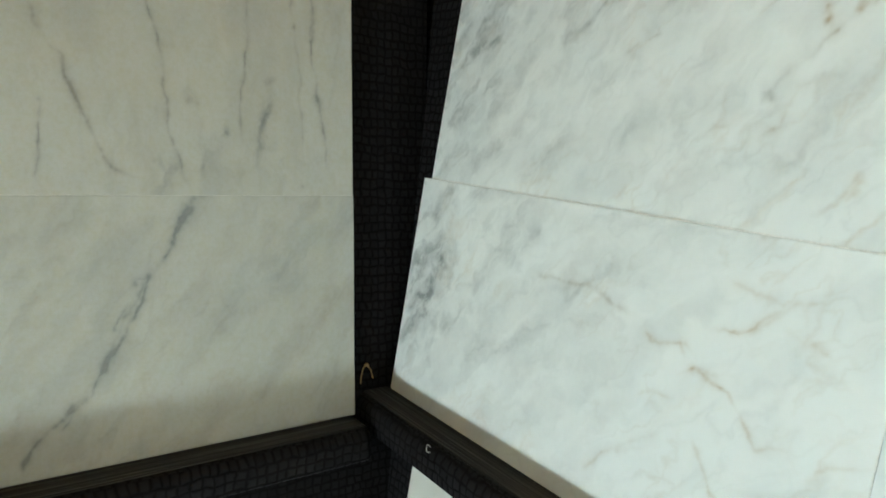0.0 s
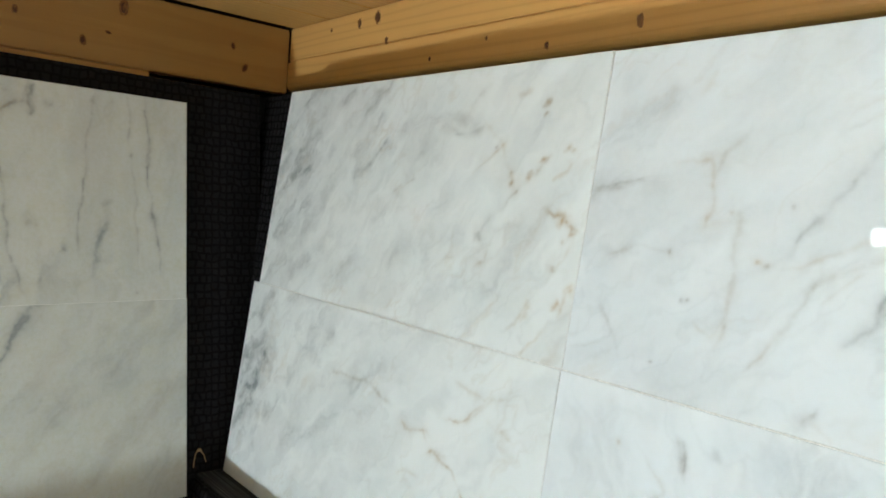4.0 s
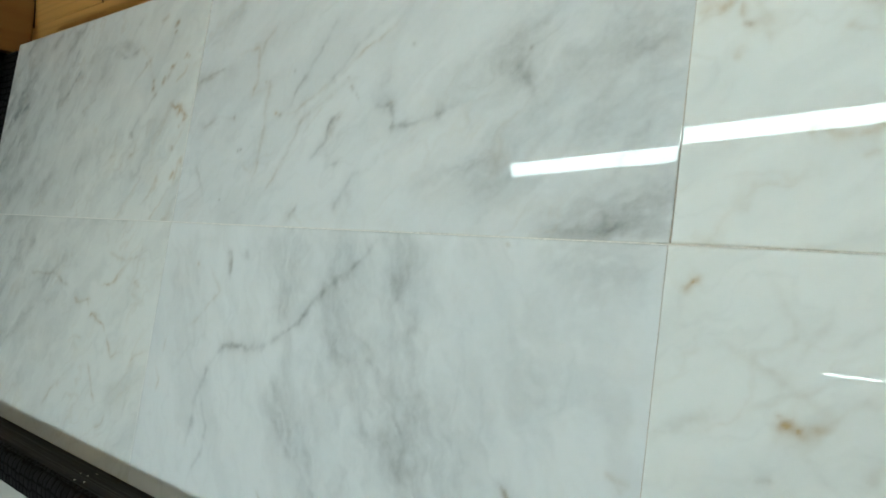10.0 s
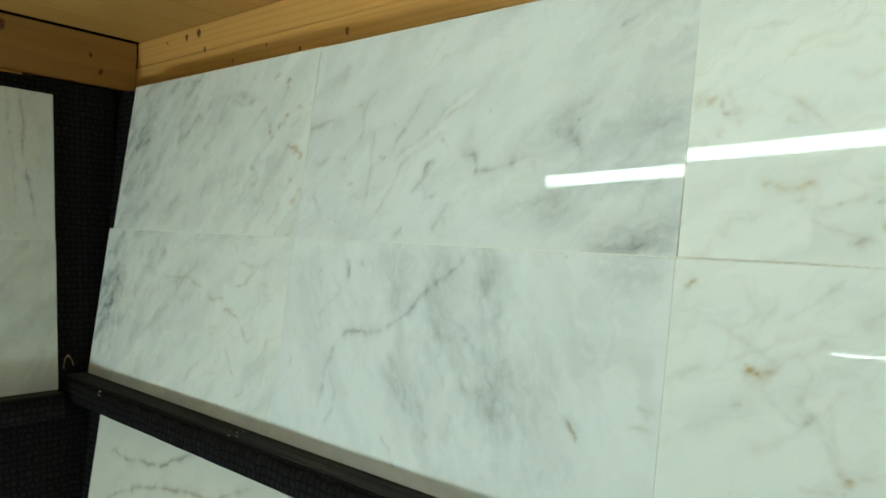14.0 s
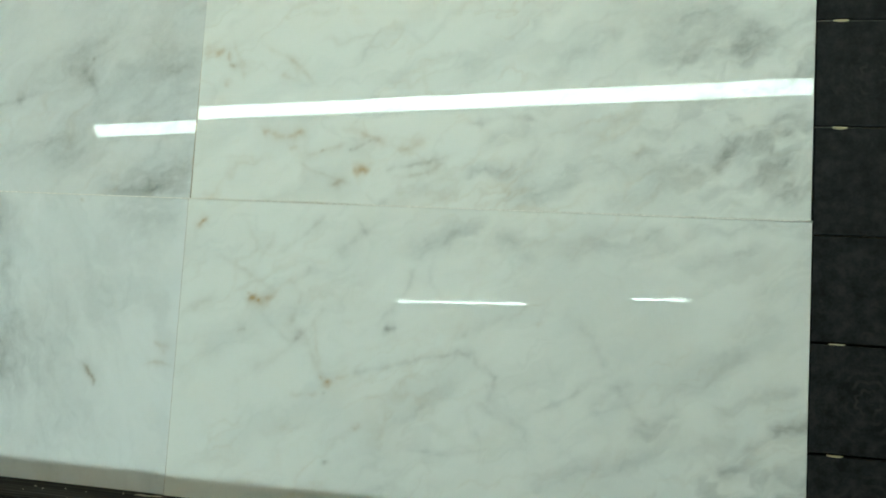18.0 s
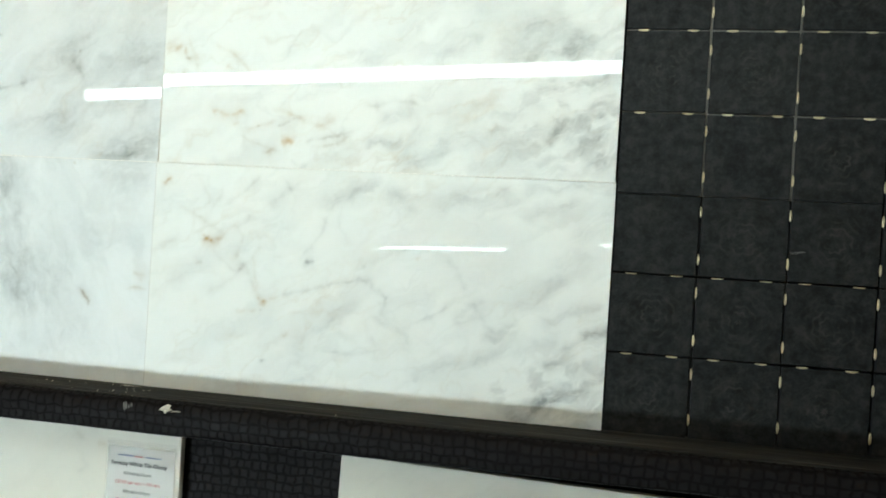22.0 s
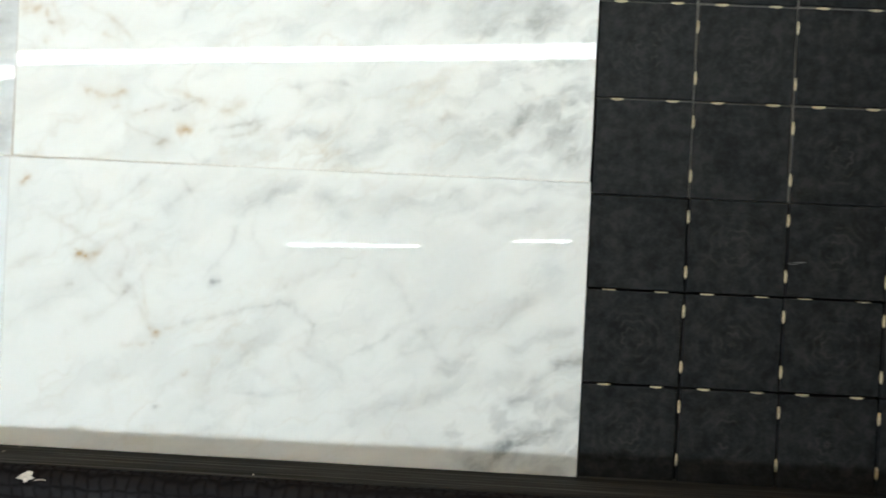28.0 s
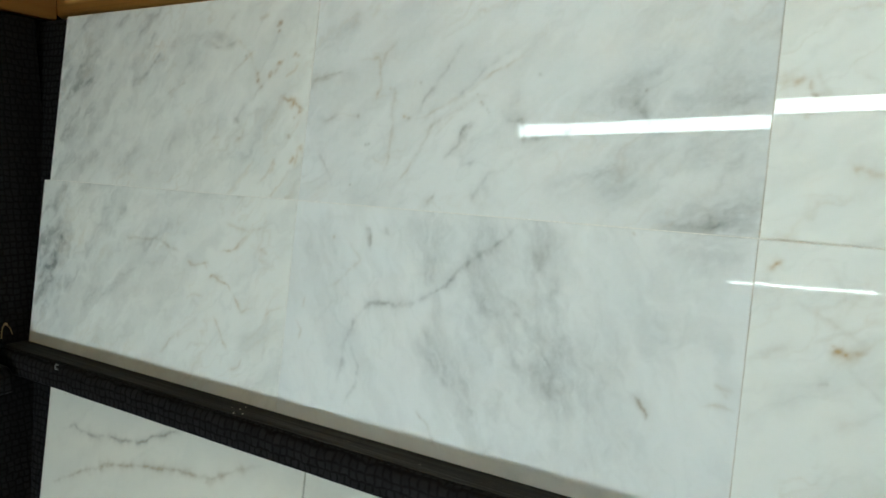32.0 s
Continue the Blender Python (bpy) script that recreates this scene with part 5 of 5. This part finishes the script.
# ---- lamps ----
def tube_lamp(x, y, z, half, turn, glass, label, r=0.0120):
    """A batten under the ceiling with one lit tube."""
    ob = thing("tube_lamp", label, "lamp", pose(x, y, z, 0, 0, turn))
    part("batten", box((2 * half + 0.05, 0.022, CEIL - z - 0.034), (0, 0, (CEIL - z + 0.034) / 2 - 0.0005), 0.004), GREY_METAL, ob)
    part("tube", rod(r, (-half, 0, 0), (half, 0, 0), 24), glass, ob, "lit white LED tube")
    for s in (-1, 1):
        part("end_cap", rod(0.0155, (s * half, 0, 0), (s * (half + 0.022), 0, 0), 20), WHITE_METAL, ob)
        part("holder", box((0.014, 0.02, 0.05), (s * (half + 0.012), 0, 0.022), 0.002), WHITE_METAL, ob)
    return ob


tube_lamp(0.784, -0.476, HEIGHT + 0.300, 0.75, 8.0, TUBE, "ceiling batten with a lit white LED tube over the display")
tube_lamp(0.36, -4.15, HEIGHT + 0.392, 0.48, 18.0, FAR_TUBE, "ceiling batten with a lit LED tube across the room", 0.0074)
tube_lamp(1.57, -3.45, HEIGHT + 0.392, 0.16, 18.0, FAR_TUBE, "short ceiling batten with a lit LED tube across the room", 0.0074)
lamp = thing("floor_light", "low square LED panel light on two legs opposite the display", "lamp", look((0.12, -1.75, 0.60), (0.15, 0, 1.60)))
part("housing", box((0.24, 0.24, 0.03), (0, 0, 0.017), 0.004), WHITE_METAL, lamp)
part("diffuser", box((0.20, 0.20, 0.003), (0, 0, -0.0005), 0.001), PANEL, lamp, "lit cool white diffuser")
for s in (-1, 1):
    top = Vector((s * 0.07, -0.05, 0.040))
    foot = lamp.matrix_basis @ top
    part("leg", rod(0.011, top, lamp.matrix_basis.inverted() @ Vector((foot.x, foot.y, 0.0)), 12), WHITE_METAL, lamp)

# ---- knots in the pine ----
for x, z, r in ((-0.543, 0.411, 0.0048), (-0.494, 0.414, 0.0068), (-0.625, 0.411, 0.0022), (-0.470, 0.3765, 0.0034)):
    knot(upper, pose(x, FACE_N, HEIGHT + z, 90, 0, 8), r)
for x, z, r in ((-0.026, 0.345, 0.0045), (-0.253, 0.354, 0.0018), (-0.363, 0.339, 0.0022), (-0.151, 0.334, 0.003)):
    knot(lower, pose(x, FACE_N - 0.002, HEIGHT + z, 90, 0, 20), r)
for y, z, r, turn in ((-0.312, 0.370, 0.0048, 0), (-0.223, 0.345, 0.0056, 10), (-0.188, 0.363, 0.0034, 70), (0.011, 0.381, 0.0042, 20), (0.034, 0.348, 0.0055, -30), (-0.167, 0.405, 0.0085, 0)):
    knot(side, pose(FACE_W, y, HEIGHT + z) @ pose(0, 0, 0, 0, 90, 0) @ pose(0, 0, 0, 0, 0, 90 + turn), 0.72 * r, 1.7)


# ---- price cards ----
def write(text, size, x, z, ink, parent, align="CENTER"):
    curve = bpy.data.curves.new("printed_line", "FONT")
    curve.body, curve.size, curve.align_x, curve.align_y = text, size, align, "CENTER"
    curve.materials.append(ink)
    ob = new("printed_line", curve)
    ob.parent = parent
    ob.matrix_basis = pose(x, -0.0009, z, 90, 0, 0)
    return ob


def rule(name, w, h, x, z, ink, parent):
    part(name, box((w, 0.0003, h), (x, -0.0008, z)), ink, parent)


def price_card(x, z, wide, tall, label):
    ob = thing("price_card", label, "price card", WALL @ pose(x, -0.0012, z))
    bm = bmesh.new()
    cells = 8
    grid = [[bm.verts.new((wide * (i / cells - 0.5), -0.0002 - 0.0006 * math.sin(3 * i / cells) * j / cells, -tall * (1 - j / cells))) for j in range(cells + 1)] for i in range(cells + 1)]
    for i in range(cells):
        for j in range(cells):
            bm.faces.new((grid[i][j], grid[i + 1][j], grid[i + 1][j + 1], grid[i][j + 1]))
    bmesh.ops.solidify(bm, geom=list(bm.faces), thickness=-0.0003)
    for v in bm.verts:
        v.co.y = min(0.0009, v.co.y + 0.0006)
    part("paper", bm, PAPER, ob)
    bm = box((wide + 0.004, 0.0003, 0.009), (0, -0.0006, 0.0042))
    for x in (-1, 1):
        bmesh.ops.create_cube(bm, size=1.0, matrix=Matrix.LocRotScale((x * (wide / 2 + 0.0011), -0.0006, -tall / 2), None, (0.0018, 0.0003, tall)))
    sleeve = part("plastic_sleeve", bm, SLEEVE, ob, "clear plastic sleeve")
    sleeve.visible_shadow = False
    return ob


card = price_card(0.6040, -0.3835, 0.0975, 0.0915, "white price card with black and red print on a tile")
rule("printed_rule", 0.022, 0.0009, -0.022, -0.0115, INK_BLUE, card)
rule("printed_rule", 0.012, 0.0009, -0.003, -0.0118, INK_RED, card)
rule("printed_rule", 0.022, 0.0009, 0.018, -0.0118, INK_BLUE, card)
title = write("Serenity White Tile Glossy", 0.0074, -0.002, -0.0225, INK, card)
title.data.offset = 0.00012
write("600x600x10mm", 0.0062, -0.004, -0.0355, INK, card)
write("\u00a327.60 per sqm / 170 sqm", 0.0062, -0.003, -0.0475, INK_RED, card)
write("300x600x10mm", 0.0062, -0.004, -0.0600, INK, card)
write("\u00a322 per sqm / 239 sqm", 0.0062, -0.005, -0.0720, INK_RED, card)
other = price_card(1.5240, -0.3695, 0.0990, 0.0915, "white card with a dark heading under the ledge")
for k in range(5):
    rule("printed_bar", 0.0085, 0.0080, -0.020 + 0.0115 * k, -0.0160, INK, other)
for k in range(4):
    rule("printed_rule", 0.075 - 0.009 * (k % 2), 0.0012, -0.004, -0.0270 - 0.006 * k, INK, other)


# ---- wear on the ledges ----
def flake(points, thick, m, material, name, label, category):
    """A small torn shred: a jagged outline, slightly curled."""
    bm = bmesh.new()
    ring = [bm.verts.new((x, -0.0012 * abs(math.sin(140 * x)) - 0.0004, z)) for x, z in points]
    bm.faces.new(ring)
    bmesh.ops.solidify(bm, geom=list(bm.faces), thickness=thick)
    ob = part(name, bm, material, None)
    ob.matrix_basis = m
    return tagged(ob, label, category)


NOSE = LEVEL @ pose(0, -0.0525, -0.2985)
flake(((-0.011, -0.006), (-0.005, -0.001), (0.001, 0.002), (0.006, 0.001), (0.004, -0.003), (0.008, -0.005), (0.001, -0.0075), (-0.003, -0.0105), (-0.005, -0.007)), 0.0012, NOSE @ pose(0.666, -0.0005, -0.003), CHIPPED, "torn_shred", "cream shred of torn backing on the ledge edge", "debris")
flake(((0.0, -0.0007), (0.005, 0.0004), (0.009, 0.0012), (0.0135, 0.0008), (0.013, 0.0022), (0.008, 0.0026), (0.003, 0.0012)), 0.0008, NOSE @ pose(0.671, -0.0008, -0.0105), CHIPPED, "torn_shred", "thin cream sliver of torn backing on the ledge edge", "debris")
scuffs = random.Random(8)
scuff_mark = thing("scuff_mark", "pale scratched scuff on the vinyl ledge front", "scuff", NOSE @ pose(0.610, -0.0008, -0.006))
for k in range(7):
    x, h = scuffs.uniform(-0.006, 0.007), scuffs.uniform(0.004, 0.011)
    part("scratch", box((0.0011, 0.0005, h), (x, 0, scuffs.uniform(-0.004, 0.001)), 0.0002, 1), SCUFF, scuff_mark)
chip_scuff = thing("scuff_mark", "small pale scratches across a black mosaic chip", "scuff", WALL @ pose(1.412, 0.0055, -0.070))
for k in range(5):
    part("scratch", box((scuffs.uniform(0.003, 0.008), 0.0005, 0.0006), (0.003 * (k - 2), 0, scuffs.uniform(-0.003, 0.003)), 0.0001, 1), SCUFF, chip_scuff)
flake(((-0.016, -0.0006), (-0.004, -0.0010), (0.012, -0.0004), (0.015, 0.0012), (0.002, 0.0008), (-0.010, 0.0012)), 0.0008, LEVEL @ pose(0.590, -0.010, -0.2972, -70, 0, 4), CHIPPED, "grout_crumb", "pale sliver of grout lying on the ledge at a joint", "debris")
for k in range(26):
    x = scuffs.choice((scuffs.gauss(0.50, 0.03), scuffs.gauss(0.60, 0.02), scuffs.gauss(-0.04, 0.008), scuffs.uniform(-0.6, 1.5)))
    y = scuffs.uniform(-0.045, -0.004)
    bm = bmesh.new()
    bmesh.ops.create_icosphere(bm, subdivisions=1, radius=scuffs.uniform(0.0004, 0.0010))
    for v in bm.verts:
        v.co = Vector((v.co.x * 1.6, v.co.y, v.co.z * 0.5)) + noise.noise_vector(v.co * 2000) * 0.0003
    crumb = part("crumb", bm, CHIPPED, None)
    crumb.matrix_basis = LEVEL @ pose(x, y, -0.2972, 0, 0, scuffs.uniform(0, 180))
    tagged(crumb, "tiny pale crumb of filler lying on the ledge", "debris", "crumbs on the ledge")


def wire(points, r, name, material, m, label, category):
    curve = bpy.data.curves.new(name, "CURVE")
    curve.dimensions, curve.bevel_depth, curve.bevel_resolution = "3D", r, 3
    line = curve.splines.new("BEZIER")
    line.bezier_points.add(len(points) - 1)
    for p, c in zip(line.bezier_points, points):
        p.co, p.handle_left_type, p.handle_right_type = c, "AUTO", "AUTO"
    curve.materials.append(material)
    ob = new(name, curve)
    ob.matrix_basis = m
    me = bpy.data.meshes.new_from_object(ob.evaluated_get(bpy.context.evaluated_depsgraph_get()))
    bpy.data.objects.remove(ob)
    made = new(name, me)
    made.matrix_basis = m
    return tagged(made, label, category)


wire(((0.004, 0, 0.0035), (0, -0.001, 0.005), (-0.003, -0.001, 0.001), (-0.001, -0.001, -0.004), (0.003, 0, -0.003)), 0.0006, "bent_staple", STEEL, NOSE @ pose(-0.440, -0.001, -0.004), "bent steel staple in the ledge edge", "staple")
cord = SIDE @ pose(0.020, 0.0105, 0.038) @ Matrix.Diagonal((0.8, 0.8, 0.8, 1))
wire(((-0.006, 0, 0.0), (-0.0045, -0.002, 0.018), (0.001, -0.003, 0.030), (0.010, -0.002, 0.026), (0.019, 0, 0.006)), 0.0011, "cord_loop", TWINE, cord, "frayed tan cord loop hanging in the corner", "cord")
wire(((0.001, -0.002, 0.030), (0.004, -0.0035, 0.033), (0.008, -0.002, 0.029)), 0.0022, "cord_knot", TWINE, cord, "knotted end of the tan cord", "cord")
